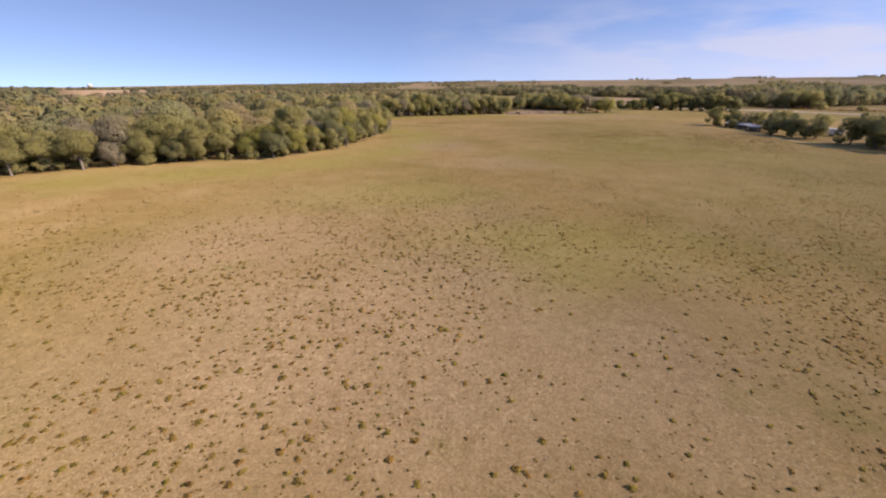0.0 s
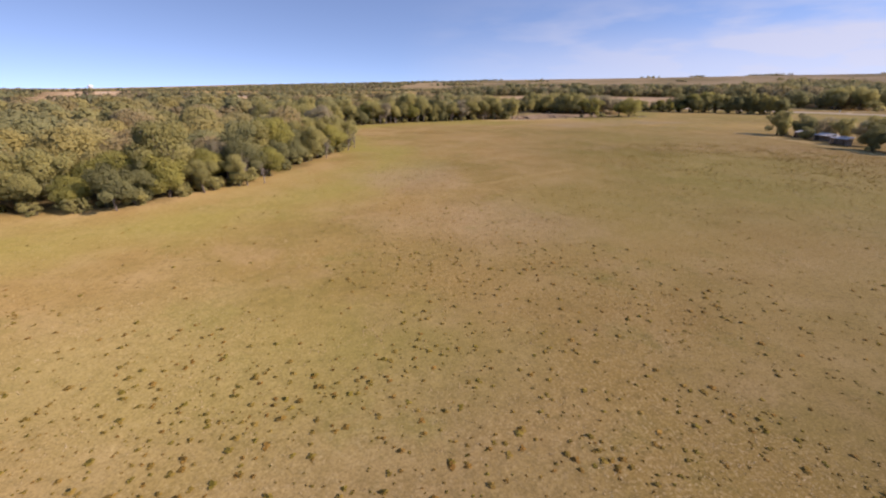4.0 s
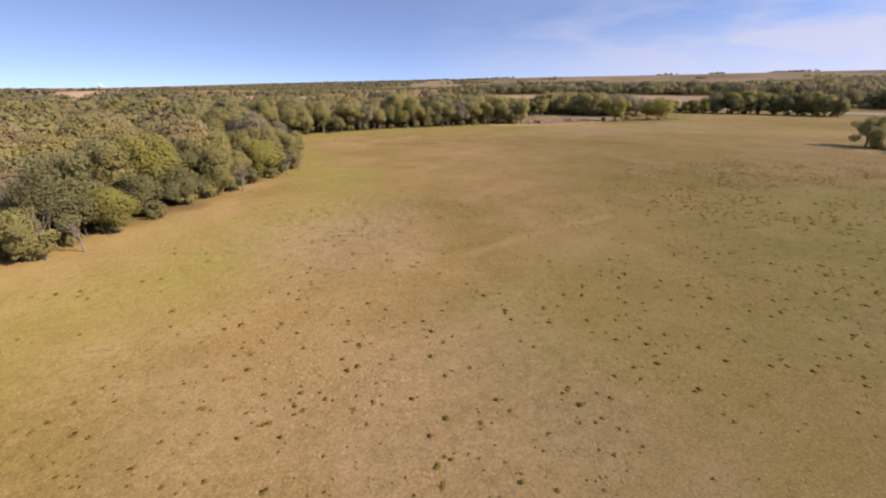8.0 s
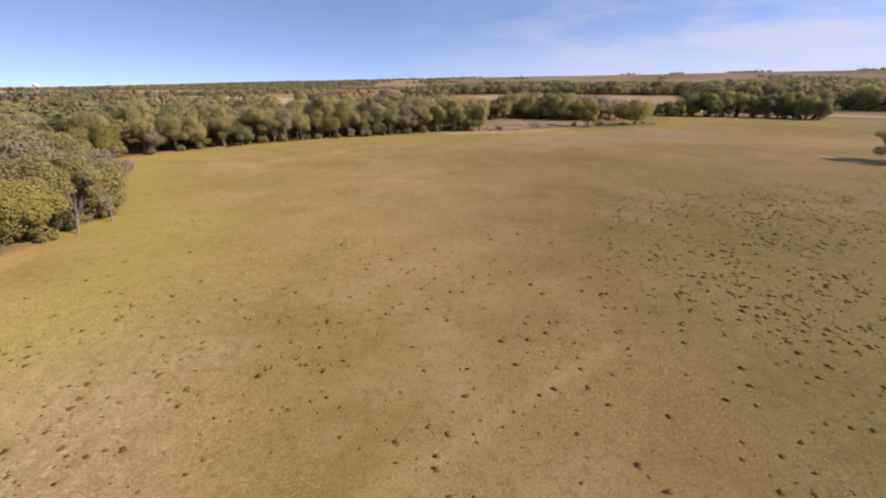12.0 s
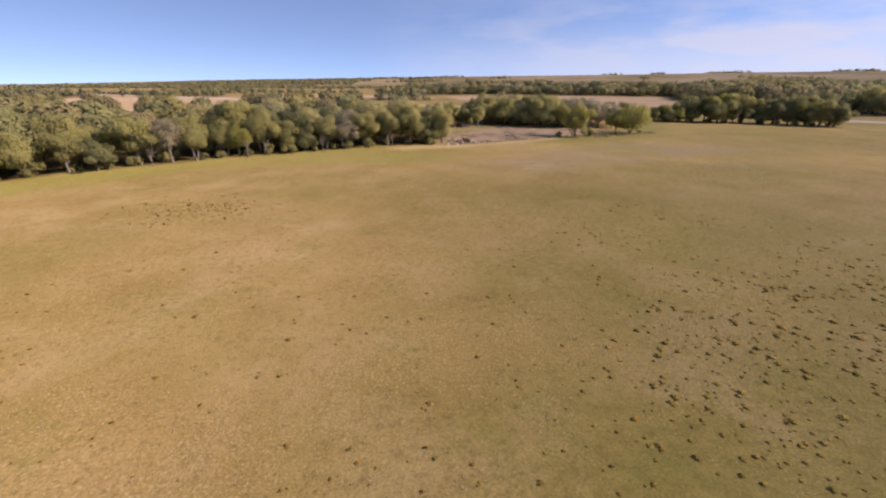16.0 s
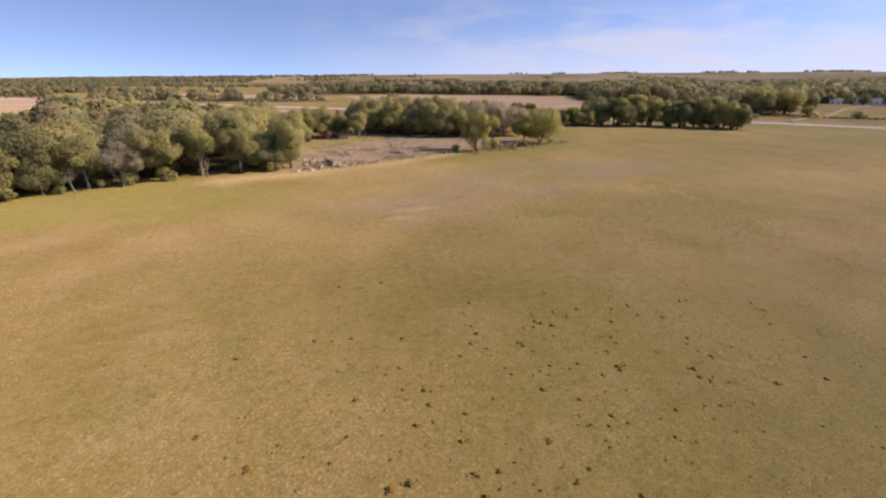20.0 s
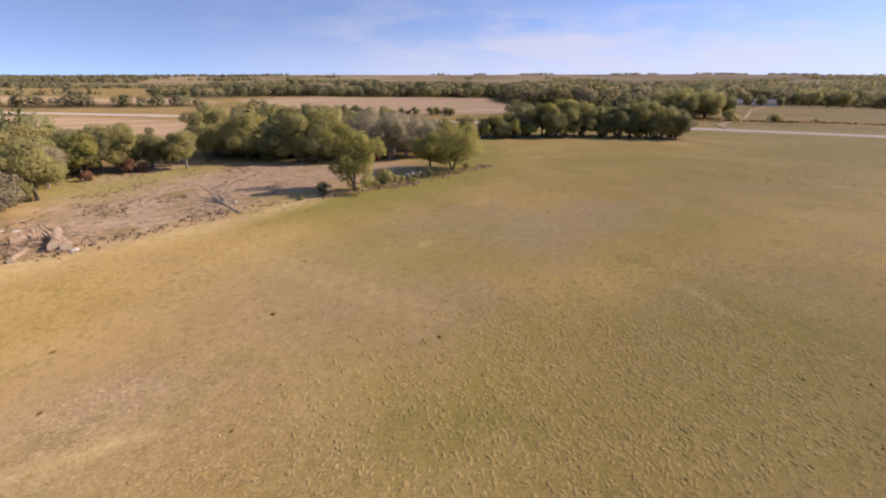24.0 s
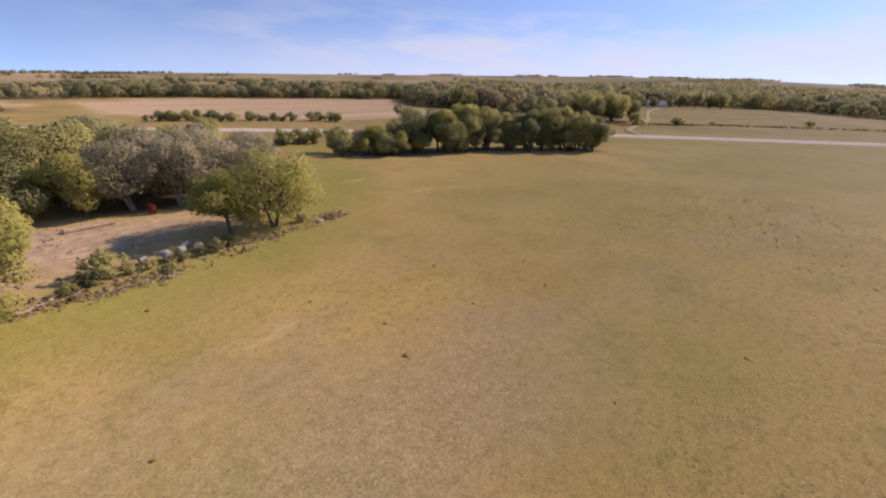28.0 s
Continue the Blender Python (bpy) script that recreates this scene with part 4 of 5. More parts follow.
def tussocks():
    """Lumpy, combed-over grass where the pasture was cut."""
    rng3 = np.random.default_rng(12)
    n = 130000
    x, y = rng3.uniform(60, 150, n), rng3.uniform(180, 250, n)
    want = np.zeros(n)
    for cx, cy, rx, ry, amount in ((107, 203, 15, 11, 1.0), (95, 207, 10, 8, 0.4), (122, 210, 8, 7, 0.25)):
        want = np.maximum(want, amount * np.clip(1.4 - np.hypot((x - cx) / rx, (y - cy) / ry), 0, 1))
    lump = np.array([noise.noise((a * 0.3, b * 0.3, 6)) + 0.7 * noise.noise((a * 0.9, b * 0.9, 2)) for a, b in zip(x, y)])
    ok = rng3.random(n) < 0.85 * want * np.clip(0.6 + 0.5 * lump, 0.15, 1)
    x, y = x[ok], y[ok]
    m, k = len(x), 7
    lie = 0.9 + np.array([noise.noise((a * 0.06, b * 0.06, 3)) for a, b in zip(x, y)]) * 1.6 + rng3.normal(0, 0.6, len(x))
    m, k = len(x), 8
    length, wide, high = rng3.uniform(0.14, 0.38, m), rng3.uniform(0.09, 0.2, m), rng3.uniform(0.012, 0.04, m)
    t = np.arange(k) * (6.283 / k)
    z = ground_height(x, y)

    def ring(grow, lift):
        u = np.cos(t)[None] * (length * grow)[:, None] * rng3.uniform(0.8, 1.2, (m, k))
        v = np.sin(t)[None] * (wide * grow)[:, None] * rng3.uniform(0.8, 1.2, (m, k))
        c, e = np.cos(lie)[:, None], np.sin(lie)[:, None]
        return np.stack([x[:, None] + u * c - v * e, y[:, None] + u * e + v * c, np.repeat((z + lift)[:, None], k, 1)], 2)

    verts = np.concatenate([ring(np.ones(m), np.full(m, -0.02)), ring(np.full(m, 0.5), high), np.stack([x, y, z + high * 1.1], 1)[:, None]], 1)
    base = (np.arange(m) * (2 * k + 1))[:, None]
    i, j = np.arange(k)[None], np.roll(np.arange(k), -1)[None]
    quads = np.stack([base + i, base + j, base + k + j, base + k + i], 2)
    tris = np.stack([base + k + i, base + k + j, base + 2 * k + 0 * i], 2)
    me = mesh_of("tussock_grass", verts.reshape(-1, 3), quads.reshape(-1, 4), GRASS, tris.reshape(-1, 3))
    me.polygons.foreach_set("use_smooth", np.ones(len(me.polygons), bool))
    for name, level in (("ruddy", 0.8), ("lush", 0.18), ("bleached", 0.15)):
        me.attributes.new(name, "FLOAT", "POINT").data.foreach_set("value", np.full(len(me.vertices), level, np.float32))
    tagged(new("tussock_grass", me), "lumpy yellow-green tussock grass of the cut pasture", "grass", kind="stuff")


def stems():
    """Upright dry grass, thickest along the flown line."""
    rng4 = np.random.default_rng(9)
    n = 170000
    x, y = rng4.uniform(-40, 190, n), rng4.uniform(8, 290, n)
    d = line_field(x, y, [(0, 16), (22, 75), (45, 135), (92, 200), (150, 262)])
    thick = np.array([noise.noise((a * 0.2, b * 0.2, 2)) for a, b in zip(x, y)])
    ok = (rng4.random(n) < np.interp(d, [0, 30, 90], [1, 0.75, 0.12]) * np.clip(0.65 + thick, 0.2, 1)) & away_from_trees(x, y, 5) & (poly_field(x, y, CLEARING) < -2)
    x, y = x[ok], y[ok]
    m, k = len(x), 4
    a = rng4.uniform(0, 6.283, (m, k))
    spread = rng4.uniform(0, 0.35, (m, k))
    bx, by = x[:, None] + np.cos(a) * spread, y[:, None] + np.sin(a) * spread
    bz = np.repeat((ground_height(x, y) - 0.02)[:, None], k, 1)
    late = np.interp(x * 0.55 + y * 0.83, [185, 215], [1.0, 1.25])[:, None] * np.clip(0.9 + 0.8 * thick[ok], 0.6, 1.5)[:, None]
    w = rng4.uniform(0.02, 0.045, (m, k)) * late
    h = rng4.uniform(0.04, 0.11, (m, k))
    face = rng4.uniform(0, 6.283, (m, k))
    lx, ly = rng4.normal(0, 0.10, (m, k)) * late, rng4.normal(0, 0.10, (m, k)) * late
    v = np.stack([np.stack([bx - np.cos(face) * w, by - np.sin(face) * w, bz], 2), np.stack([bx + np.cos(face) * w, by + np.sin(face) * w, bz], 2), np.stack([bx + lx, by + ly, bz + h], 2)], 2)
    i = np.arange(m * k * 3)
    me = mesh_of("grass", v.reshape(-1, 3), [], STRAW, i)
    up = me.attributes.new("outward", "FLOAT_VECTOR", "POINT")
    up.data.foreach_set("vector", np.tile(np.array((0, 0, 1), np.float32), len(i)))
    tagged(new("grass", me), "dry straw-coloured grass stems of the pasture", "grass", kind="stuff")


tufts()
tussocks()
stems()


# ---- things round the clearing ----
def part(name, bm, mat, parent, label=""):
    """Links a bmesh as one mesh under its thing."""
    me = bpy.data.meshes.new(name)
    bm.to_mesh(me)
    bm.free()
    me.materials.append(mat)
    ob = new(name, me)
    ob.parent = parent
    if label:
        ob["label"] = label
    return ob


def block(size, at=(0, 0, 0), edge=0.0, turn=None):
    """A box with bevelled edges, its foot's middle at the point."""
    bm = bmesh.new()
    bmesh.ops.create_cube(bm, size=1.0)
    bmesh.ops.scale(bm, vec=size, verts=bm.verts)
    if edge:
        bmesh.ops.bevel(bm, geom=bm.edges[:], offset=edge, segments=2, affect="EDGES", profile=0.5)
    if turn is not None:
        bmesh.ops.rotate(bm, matrix=turn.to_3x3(), verts=bm.verts)
    bmesh.ops.translate(bm, vec=(at[0], at[1], at[2] + size[2] / 2), verts=bm.verts)
    return bm


def lathe(profile, sides=24):
    """A body turned about z from (radius, height) pairs."""
    bm = bmesh.new()
    rings = [[bm.verts.new((r * math.cos(2 * math.pi * k / sides), r * math.sin(2 * math.pi * k / sides), h)) for k in range(sides)] for r, h in profile]
    for lo, hi in zip(rings, rings[1:]):
        for k in range(sides):
            bm.faces.new((lo[k], lo[(k + 1) % sides], hi[(k + 1) % sides], hi[k]))
    bm.faces.new(rings[0][::-1])
    bm.faces.new(rings[-1])
    return bm


def thing(name, label, category, group=""):
    return tagged(new(name), label, category, group)


WRAP = plain("bale_wrap", (0.22, 0.20, 0.175), (0.44, 0.41, 0.37), 3.0, 0.6, 0, 0.02)
HAY = plain("old_hay", (0.30, 0.22, 0.12), (0.50, 0.40, 0.26), 4.0, 0.95, 0, 0.03)
DEADWOOD = plain("dead_wood", (0.28, 0.19, 0.115), (0.50, 0.37, 0.25), 2.0, 0.95, 0, 0.04)
CUT = plain("cut_wood", (0.42, 0.32, 0.21), (0.58, 0.46, 0.33), 5.0, 0.9)
STONE = plain("pale_limestone", (0.38, 0.33, 0.26), (0.58, 0.52, 0.43), 2.0, 0.9, 0, 0.04)
RUST = plain("red_paint", (0.12, 0.024, 0.014), (0.19, 0.04, 0.022), 2.5, 0.7)
METAL = plain("roof_sheet", (0.74, 0.73, 0.71), (0.86, 0.85, 0.83), 0.8, 0.6, 0.0)
WHITE = plain("white_paint", (0.66, 0.66, 0.64), (0.80, 0.80, 0.78), 0.8, 0.6)
SLATE = plain("grey_shingles", (0.25, 0.235, 0.22), (0.37, 0.35, 0.33), 1.2, 0.85)
BOARD = plain("weathered_boards", (0.20, 0.16, 0.125), (0.34, 0.28, 0.225), 1.2, 0.9, 0, 0.02)
DARK = plain("dark_paint", (0.02, 0.022, 0.026), (0.04, 0.042, 0.05), 1.0, 0.35)
RUBBER = plain("rubber", (0.02, 0.02, 0.02), (0.035, 0.035, 0.035), 4.0, 0.9)
GLASS = plain("window_glass", (0.03, 0.035, 0.04), (0.05, 0.055, 0.06), 1.0, 0.08)
BRUSH = leaf_material("dead_brush", (0.28, 0.195, 0.125), (0.42, 0.315, 0.205), (0.56, 0.44, 0.30), 0.3, 0.3)


def hay_bale(x, y, turn, scale=1.0, tip=0.0):
    top = thing("hay_bale", "weathered round hay bale in pale wrap under a tree", "hay bale", "bales at the clearing")
    body = lathe([(0.60, -0.62), (0.645, -0.58), (0.66, -0.3), (0.645, 0.0), (0.66, 0.3), (0.645, 0.58), (0.60, 0.62)], 28)
    ends = [lathe([(0.57, 0.0), (0.55, 0.025), (0.40, 0.035), (0.38, 0.02), (0.22, 0.04), (0.2, 0.025), (0.05, 0.045)], 24) for _ in range(2)]
    for bm, m in ((body, Matrix.Identity(4)), (ends[0], Matrix.Translation((0, 0, 0.62))), (ends[1], Matrix.Translation((0, 0, -0.62)) @ Matrix.Rotation(math.pi, 4, "X"))):
        bm.transform(Matrix.Translation((0, 0, 0.63)) @ Matrix.Rotation(math.pi / 2, 4, "Y") @ m)
        for v in bm.verts:
            v.co.z = max(v.co.z, 0.02) * (1 - 0.06 * (v.co.z > 0.9))
    part("wrap", body, WRAP, top, "pale grey bale wrap")
    for e in ends:
        part("end_face", e, HAY, top)
    top.matrix_basis = pose(x, y, -0.03, 0, tip, turn) @ Matrix.Scale(scale, 4)
    return top


for x, y, turn, s in ((116.4, 263.1, 20, 0.6), (118.4, 262.7, 110, 0.85), (119.7, 263.7, 35, 0.7), (121.4, 263.6, 80, 0.8), (120.4, 265.0, 10, 0.7)):
    hay_bale(x, y, turn, s * 0.9, math.sin(x * 7) * 9)


def fallen_log(x, y, length, girth, turn, lift=0.0, tip=0.0):
    top = thing("fallen_log", "thick weathered fallen log with pale cut ends", "log", "logs at the clearing")
    verts, quads = [], []
    n = 7
    path = [Vector((length * (k / (n - 1) - 0.5), 0.10 * math.sin(k * 1.9 + x), girth * 0.92 + 0.06 * math.cos(k * 2.3))) for k in range(n)]
    tube(verts, quads, path, [girth * (1.12 - 0.05 * k + 0.05 * math.sin(3 * k)) for k in range(n)], 12)
    bark = new("bark", mesh_of("bark", [tuple(v) for v in verts], quads, DEADWOOD))
    bark.parent = top
    for ring in (verts[:12], verts[-12:]):
        mid = sum(ring, Vector()) / 12
        end = new("cut_end", mesh_of("cut_end", [tuple(v) for v in ring] + [tuple(mid)], [], CUT, [(k, (k + 1) % 12, 12) for k in range(12)]))
        end.parent = top
    for k in (2, 4):
        v2, q2 = [], []
        way = Vector((0.3, 0.6 * (-1) ** k, 0.7)).normalized()
        tube(v2, q2, [path[k], path[k] + way * girth * 1.6, path[k] + way * girth * 3 + Vector((0.1, 0, 0.1))], [girth * 0.4, girth * 0.3, girth * 0.12], 7)
        stub = new("stub", mesh_of("stub", [tuple(v) for v in v2], q2, DEADWOOD))
        stub.parent = top
    top.matrix_basis = pose(x, y, lift - 0.05, 0, tip, turn)
    return top


for x, y, length, girth, turn in ((69.3, 250.4, 6.6, 0.56, 100), (70.3, 248.6, 3.6, 0.44, 108), (66.4, 252.5, 3.0, 0.40, 30), (70.3, 247.6, 1.8, 0.35, 10), (67.0, 247.0, 3.4, 0.28, 80), (108.5, 258.2, 2.6, 0.11, 35), (124.5, 263.2, 2.2, 0.10, 140), (113.0, 279.0, 5.0, 0.25, 10)):
    fallen_log(x, y, length, girth, turn)


def boulder(x, y, size, seed):
    bm = bmesh.new()
    bmesh.ops.create_icosphere(bm, subdivisions=3, radius=1.0)
    for v in bm.verts:
        k = 1 + 0.3 * noise.noise(v.co * 1.3 + Vector((seed, 0, 0))) + 0.1 * noise.noise(v.co * 4 + Vector((0, seed, 0)))
        v.co = Vector((v.co.x * k * 1.2, v.co.y * k * 0.9, max(v.co.z * k * 0.65, -0.25))) * size
    me = bpy.data.meshes.new("boulder")
    bm.to_mesh(me)
    bm.free()
    me.materials.append(STONE)
    ob = tagged(new("boulder", me), "pale limestone boulder half sunk in the soil", "rock", "boulders at the clearing")
    ob.matrix_basis = pose(x, y, size * 0.15, 0, 0, seed * 40)


for k, (x, y, size) in enumerate(((65.0, 244.8, 0.5), (62.4, 244.6, 0.45), (64.2, 250.4, 0.55), (62.6, 257.4, 0.5), (64.4, 256.6, 0.4), (71.5, 246.4, 0.4), (88.0, 259.0, 0.35), (136.0, 264.6, 0.4))):
    boulder(x, y, size, k + 1)


def barrel(x, y):
    top = thing("fuel_tank", "small red fuel tank standing in tree shade", "tank")
    part("tank", lathe([(0.5, 0.5), (0.62, 0.55), (0.64, 0.9), (0.66, 0.92), (0.64, 0.94), (0.64, 1.5), (0.66, 1.52), (0.64, 1.54), (0.62, 1.85), (0.4, 1.95)], 24), RUST, top, "faded red steel tank")
    part("cap", lathe([(0.1, 1.95), (0.12, 2.0), (0.1, 2.08), (0.04, 2.1)], 12), DARK, top)
    for dx, dy in ((0.4, 0.4), (-0.4, 0.4), (0.4, -0.4), (-0.4, -0.4)):
        part("leg", block((0.08, 0.08, 0.62), (dx, dy, 0), 0.01), DARK, top)
    top.matrix_basis = pose(x, y, -0.03) @ Matrix.Scale(0.75, 4)


barrel(119.8, 281.2)


def brush():
    """Dead twigs, cut brush and dry weeds over the clearing and its rim."""
    rng5 = np.random.default_rng(17)
    n = 60000
    x, y = rng5.uniform(50, 142, n), rng5.uniform(238, 300, n)
    heap = np.array([noise.noise((a * 0.16, b * 0.16, 5)) + 0.6 * noise.noise((a * 0.6, b * 0.6, 8)) for a, b in zip(x, y)])
    inside = poly_field(x, y, CLEARING)
    rim = line_field(x, y, [(62, 245), (72, 247), (88, 253.5), (103, 257.5), (110, 258), (118, 258.7), (126, 262.3), (134, 264.5), (139, 266)])
    want = np.clip(0.05 + 0.55 * heap, 0, 0.5) * (inside > 0) * np.where(x < 96, 1.0, 0.25) + np.clip(1.15 - rim / 1.9, 0, 1) * np.clip(0.4 + heap, 0.1, 1) * np.where(x > 100, 0.9, 0.25)
    ok = rng5.random(n) < want
    x, y, near_rim = x[ok], y[ok], rim[ok] < 2.2
    m, k = len(x), 5
    s = np.where(near_rim, rng5.uniform(0.25, 0.6, m), rng5.uniform(0.15, 0.4, m))
    d = sphere_dirs(rng5, m * k).reshape(m, k, 3)
    d[..., 2] = np.abs(d[..., 2]) * 1.2
    pts = np.stack([x, y, ground_height(x, y)], 1)[:, None] + d * (1, 1, 0.6) * s[:, None, None] * rng5.uniform(0.4, 1, (m, k, 1))
    v = leaf_cards(rng5, pts.reshape(-1, 3), d.reshape(-1, 3), np.repeat(s, k)[:, None] * 0.36)
    tagged(new("brush", leaf_mesh("brush", v, d.reshape(-1, 3) + np.array((0, 0, 0.5)), BRUSH)), "dead brown brush and dry weeds on bare soil", "brush", kind="stuff")


def twigs():
    rng6 = random.Random(23)
    verts, quads = [], []
    for _ in range(700):
        x, y = rng6.uniform(64, 100), rng6.uniform(248, 292)
        if rng6.random() < 0.35:
            x, y = rng6.gauss(68, 2.5), rng6.gauss(250, 2.0)
        elif rng6.random() < 0.2:
            t = rng6.random()
            x, y = 104 + 34 * t + rng6.gauss(0, 0.6), 257.5 + 8 * t + rng6.gauss(0, 0.6)
        a, n = rng6.uniform(0, 6.28), rng6.uniform(0.4, 1.7)
        r = 0.012 + 0.018 * n
        p = Vector((x, y, 0.08 + rng6.uniform(0, 0.25)))
        way = Vector((math.cos(a), math.sin(a), rng6.uniform(0.0, 0.35)))
        tube(verts, quads, [p, p + way * n * 0.5 + Vector((0, 0, 0.05)), p + way * n + Vector((rng6.gauss(0, 0.15), rng6.gauss(0, 0.15), -0.05))], [r, r * 0.7, r * 0.25], 4)
    tagged(new("twigs", mesh_of("twigs", [tuple(v) for v in verts], quads, DEADWOOD)), "scattered dead branches and twigs on the soil", "branches", kind="stuff")


brush()
twigs()
for x, y, s in ((113.4, 261.4, 1.05), (112.0, 260.0, 0.6), (110.5, 259.5, 0.45), (106.5, 257.8, 0.4), (122.8, 262.2, 0.6), (124.5, 263.4, 0.5), (116.4, 261.4, 0.42), (119.4, 261.6, 0.45), (121.2, 262.0, 0.4), (114.8, 261.2, 0.5), (101.5, 259.5, 0.7), (134.0, 265.8, 0.5), (118.0, 259.6, 0.35), (97.0, 256.0, 0.3)):
    plant("bush", x, y, s, rng, group="bushes on the clearing's rim")


def snag(x, y, height, lean, turn, seed, words="pale dead tree with bare branches at the wood"):
    """A dead, leafless tree."""
    rng8 = np.random.default_rng(seed)
    c, r = lobes_of(rng8, height * 0.32, height * 0.45, height, 9)
    top = thing("dead_tree", words, "tree", "dead trees")
    body = new("trunk", limb_mesh("trunk", rng8, c, r, height * 0.95, 0.013 * height + 0.04, PALE_BARK, 1))
    body.parent = top
    top.matrix_basis = pose(x, y, -0.05, lean, 0, turn)


for k, (x, y, h, lean, turn) in enumerate(((-17.2, 110.6, 6.0, 14, 200), (-15.0, 112.5, 4.5, 8, 20), (-9.0, 137.5, 5.5, 6, 90), (-5.6, 149.5, 6.0, 10, 150), (-4.6, 154.0, 5.0, 5, 30), (118, 300, 11.5, 4, 60), (124, 282.5, 8.0, 16, 120), (112, 303, 11, 5, 10), (30.0, 237.5, 5.0, 5, 10), (-2.0, 222.5, 5.0, 8, 70), (47.0, 243.4, 4.0, 6, 100), (14.0, 231.0, 5.5, 3, 0))):
    snag(x, y, h, lean, turn, 300 + k)
snag(88.0, 252.8, 15.0, 84, 194, 321, "fallen dead tree lying bare on the cleared soil")


# ---- farmyard ----
def open_shed(x, y, turn, length, depth):
    top = thing("cattle_shed", "low open-fronted shed with a pale metal roof", "shed", "sheds of the farmyard")
    n = max(2, int(length / 3))
    for k in range(n + 1):
        for dy, h in ((-depth / 2 + 0.3, 2.9), (depth / 2 - 0.3, 2.2)):
            part("post", block((0.16, 0.16, h), (-length / 2 + 0.3 + k * (length - 0.6) / n, dy, 0), 0.01), BOARD, top)
    part("back_wall", block((length - 0.5, 0.06, 2.1), (0, 0.18 - depth / 2, 0.05)), BOARD, top)
    for sx in (-1, 1):
        part("side_wall", block((0.06, depth - 0.7, 2.1), (sx * (length / 2 - 0.18), 0, 0.05)), BOARD, top)
    bm = bmesh.new()
    cols = int(length / 0.3)
    low, high = [], []
    for k in range(cols + 1):
        w = 0.03 * (k % 2)
        px = -length / 2 + k * length / cols
        low.append(bm.verts.new((px, depth / 2 + 0.2, 2.25 + w)))
        high.append(bm.verts.new((px, -depth / 2 - 0.3, 2.98 + w)))
    for k in range(cols):
        bm.faces.new((high[k], high[k + 1], low[k + 1], low[k]))
    bmesh.ops.solidify(bm, geom=bm.faces[:], thickness=0.02)
    part("roof", bm, METAL, top, "pale corrugated metal roof")
    top.matrix_basis = pose(x, y, 0, 0, 0, turn) @ Matrix.Scale(0.82, 4)


for x, y, turn, length, depth in ((140.5, 169.5, 108, 5.5, 3.6), (140.0, 161.5, 102, 6.0, 3.6), (137.0, 153.5, 100, 6.0, 3.2)):
    open_shed(x, y, turn, length, depth)


def wheel(parent, x, y, r=0.36):
    tyre = lathe([(r * 0.62, -0.11), (r * 0.95, -0.12), (r, -0.07), (r, 0.07), (r * 0.95, 0.12), (r * 0.62, 0.11)], 18)
    rim = lathe([(r * 0.6, -0.08), (r * 0.5, -0.1), (r * 0.5, 0.1), (r * 0.6, 0.08)], 14)
    holder = new("wheel")
    holder.parent = parent
    for bm, nm, mat in ((tyre, "tyre", RUBBER), (rim, "rim", METAL)):
        bm.transform(Matrix.Translation((x, y, r)) @ Matrix.Rotation(math.pi / 2, 4, "X"))
        part(nm, bm, mat, holder)


def pickup(x, y, turn):
    top = thing("pickup_truck", "dark pickup truck parked in the farmyard", "truck")
    part("body", block((5.2, 1.9, 0.55), (0, 0, 0.5), 0.1), DARK, top)
    part("cab", block((1.9, 1.7, 0.75), (0.2, 0, 1.02), 0.18), DARK, top)
    part("windscreen", block((0.05, 1.45, 0.5), (1.13, 0, 1.12), 0.02), GLASS, top)
    for sy in (-1, 1):
        part("side_window", block((1.4, 0.04, 0.4), (0.2, sy * 0.85, 1.2), 0.015), GLASS, top)
        part("headlight", block((0.06, 0.3, 0.16), (2.6, sy * 0.7, 0.78), 0.02), WHITE, top)
        part("bed_side", block((1.9, 0.08, 0.4), (-1.55, sy * 0.88, 1.02), 0.03), DARK, top)
        for px in (-1.6, 1.6):
            wheel(top, px, sy * 0.86)
    part("tailgate", block((0.08, 1.7, 0.4), (-2.5, 0, 1.02), 0.03), DARK, top)
    top.matrix_basis = pose(x, y, 0, 0, 0, turn)


def camper(x, y, turn):
    top = thing("camper_trailer", "white camper trailer parked in the farmyard", "trailer")
    part("body", block((6.4, 2.3, 2.1), (0, 0, 0.55), 0.22), WHITE, top)
    part("roof_vent", block((0.6, 0.6, 0.16), (0.8, 0, 2.63), 0.04), METAL, top)
    part("door", block((0.7, 0.05, 1.75), (1.2, -1.16, 0.65), 0.02), METAL, top)
    for px in (-1.8, 2.4):
        part("window", block((0.9, 0.05, 0.55), (px, -1.16, 1.55), 0.02), GLASS, top)
    part("drawbar", block((1.5, 0.12, 0.12), (3.8, 0, 0.5), 0.02), DARK, top)
    for sy in (-1, 1):
        wheel(top, -0.4, sy * 1.0)
    top.matrix_basis = pose(x, y, 0, 0, 0, turn)


pickup(147.5, 141.5, 70)
camper(154.5, 138.5, 110)


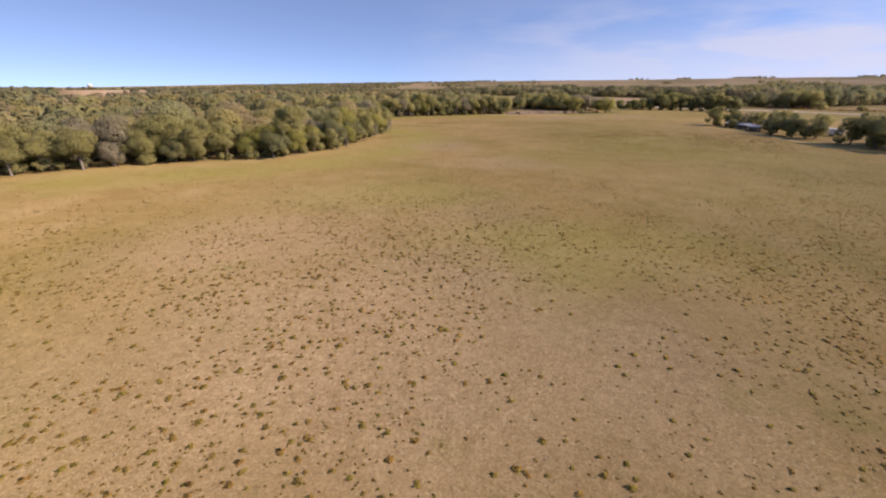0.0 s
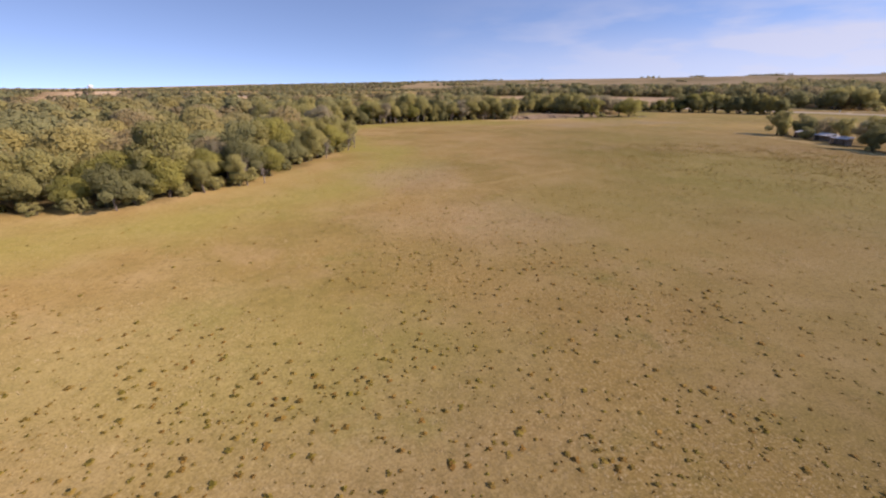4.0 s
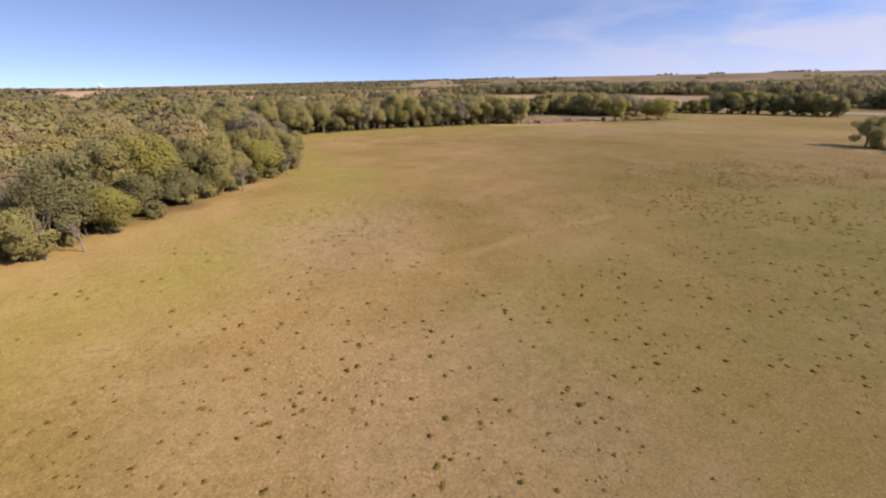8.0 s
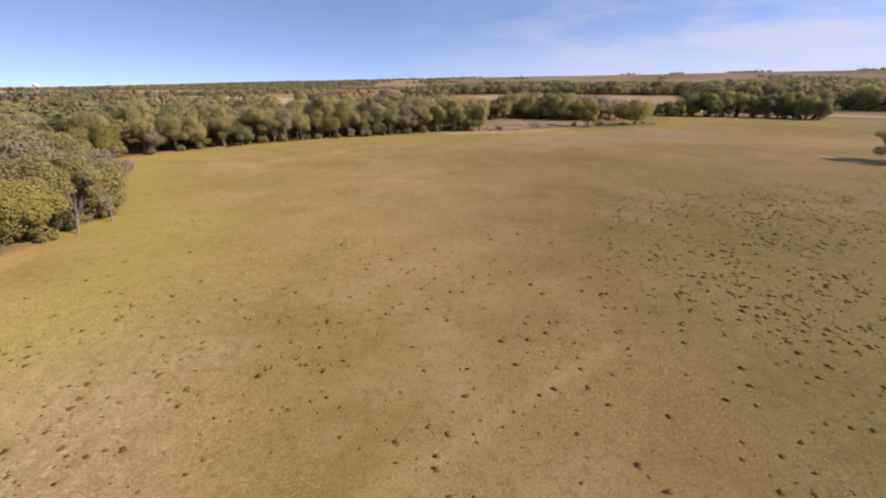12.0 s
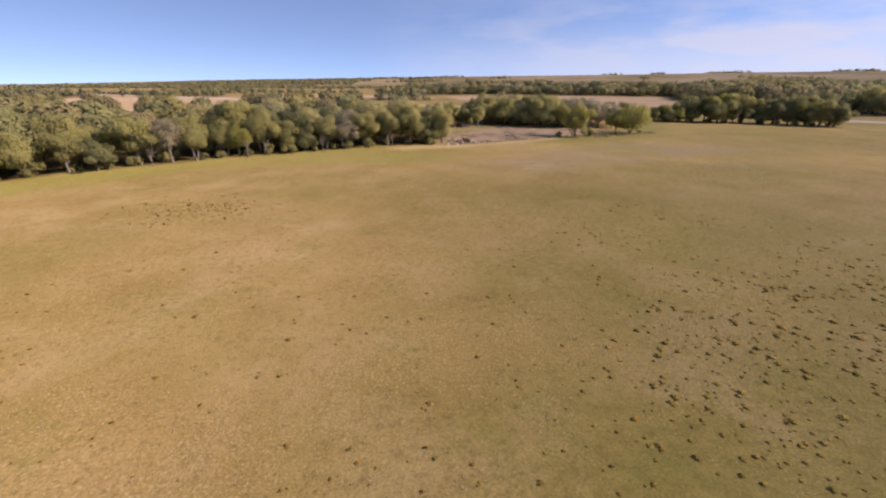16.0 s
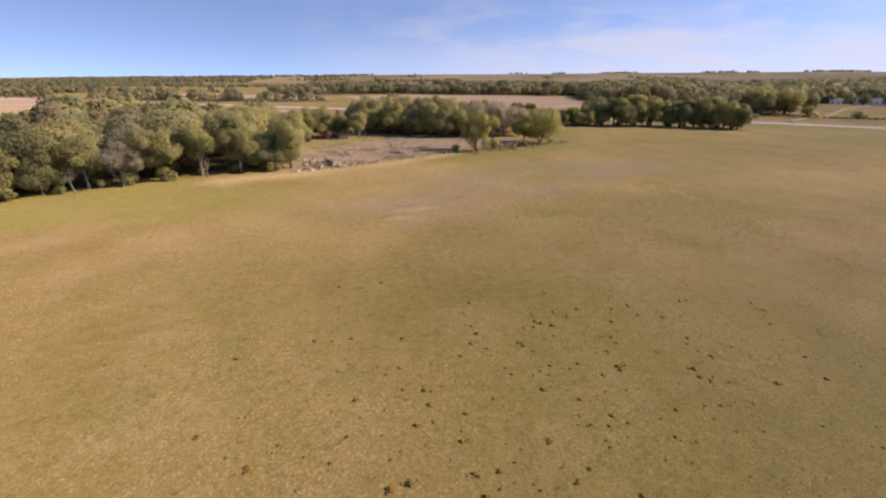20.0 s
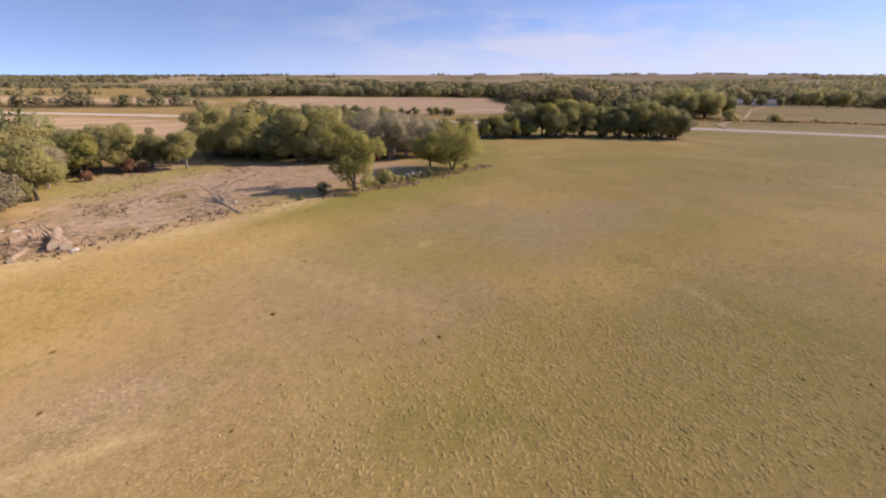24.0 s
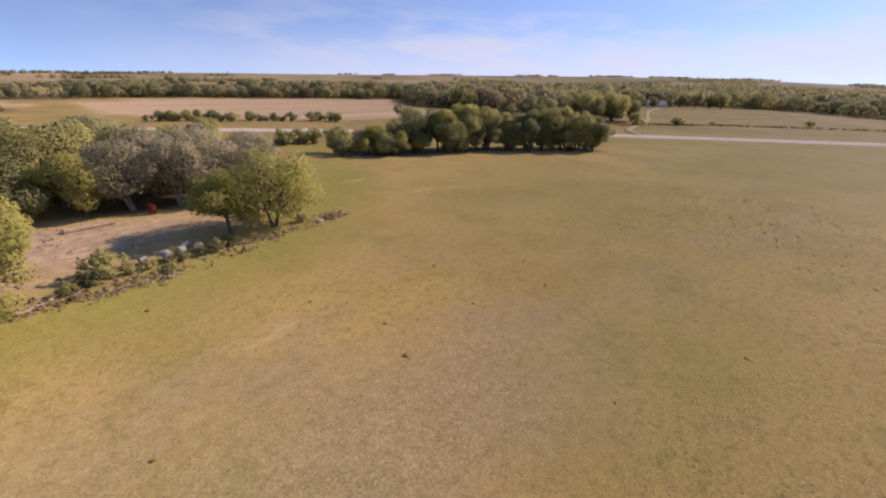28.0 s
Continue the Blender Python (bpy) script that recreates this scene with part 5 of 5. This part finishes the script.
def farmhouse(x, y, turn, w, d, h, label):
    top = thing("farmhouse", label, "house")
    part("wall", block((w, d, h), (0, 0, 0), 0.03), WHITE, top)
    bm = bmesh.new()
    rise = d * 0.32
    ends = []
    for px in (-w / 2 - 0.5, w / 2 + 0.5):
        ends.append([bm.verts.new((px, -d / 2 - 0.5, h - 0.15)), bm.verts.new((px, 0, h + rise)), bm.verts.new((px, d / 2 + 0.5, h - 0.15))])
    bm.faces.new(ends[0][::-1]), bm.faces.new(ends[1])
    for a, b in ((0, 1), (1, 2), (2, 0)):
        bm.faces.new((ends[0][a], ends[1][a], ends[1][b], ends[0][b]))
    bmesh.ops.recalc_face_normals(bm, faces=bm.faces[:])
    part("roof", bm, SLATE, top, "grey shingle gable roof")
    part("chimney", block((0.8, 0.8, rise + 1.2), (w * 0.2, 0.6, h), 0.02), STONE, top)
    n = max(2, int(w / 4))
    for k in range(n):
        px = -w / 2 + (k + 0.5) * w / n
        if k == n // 2:
            part("door", block((1.0, 0.08, 2.05), (px, -d / 2 - 0.02, 0.1), 0.02), BOARD, top)
        else:
            win = part("window", block((1.3, 0.08, 1.3), (px, -d / 2 - 0.02, 1.0), 0.02), WHITE, top)
            part("pane", block((1.1, 0.08, 1.1), (px, -d / 2 - 0.04, 1.1), 0.01), GLASS, win)
    top.matrix_basis = pose(x, y, 0, 0, 0, turn)


farmhouse(578, 402, -50, 20, 9, 3.2, "white farmhouse with a grey gable roof among trees")
farmhouse(556, 418, -50, 9, 8, 3.0, "small white outbuilding beside the farmhouse")


def water_tower(x, y):
    top = thing("water_tower", "white water tower far off on the horizon", "water tower")
    part("column", lathe([(4.0, 0), (2.2, 4), (1.6, 9), (1.6, 21), (2.6, 24)], 20), WHITE, top)
    part("tank", lathe([(2.4, 23), (6.0, 25), (8.2, 28.5), (8.6, 31), (7.6, 34), (5.0, 36), (1.5, 37.2)], 28), WHITE, top, "white steel tank")
    top.matrix_basis = pose(x, y, float(ground_height(np.array(x), np.array(y)))) @ Matrix.Scale(0.95, 4)


water_tower(-1085, 1640)


def road_sign(x, y, turn, h=2.4):
    top = thing("road_sign", "small white road sign on a thin post", "sign", "signs by the road")
    part("post", block((0.08, 0.06, h), (0, 0, 0), 0.005), METAL, top)
    part("panel", block((0.75, 0.03, 0.9), (0, -0.05, h - 0.75), 0.01), WHITE, top)
    top.matrix_basis = pose(x, y, -0.05, 0, 0, turn)


road_sign(174, 352, 25)
road_sign(274, 283.5, -40, 2.2)


def ditch_weeds():
    """A dark line of rank weeds along the field side of the road."""
    rng7 = np.random.default_rng(31)
    pts = []
    for a, b in zip(((318, 322), (377, 280), (402, 248)), ((377, 280), (402, 248), (470, 165))):
        n = int(math.dist(a, b) / 0.35)
        t = rng7.random((n, 1))
        pts.append(np.array(a) * (1 - t) + np.array(b) * t + rng7.normal(0, 0.5, (n, 2)))
    p = np.concatenate(pts)
    k = 5
    d = sphere_dirs(rng7, len(p) * k)
    d[:, 2] = np.abs(d[:, 2])
    at = np.repeat(np.column_stack([p, np.zeros(len(p))]), k, axis=0) + d * (0.6, 0.6, 1.0)
    v = leaf_cards(rng7, at, d, 0.4)
    tagged(new("ditch_weeds", leaf_mesh("ditch_weeds", v, d, WEED)), "dark line of rank weeds beside the road", "weeds", kind="stuff")


ditch_weeds()
TRACK = plain("dirt_track", (0.36, 0.26, 0.13), (0.42, 0.31, 0.17), 0.5, 0.95)
tagged(ribbon("lane", [(284, 288), (300, 301), (322, 308), (360, 318), (470, 365), (560, 392)], 2.2, 0.26, TRACK, 0.05), "pale dirt lane from the road to the house", "lane", kind="structure")
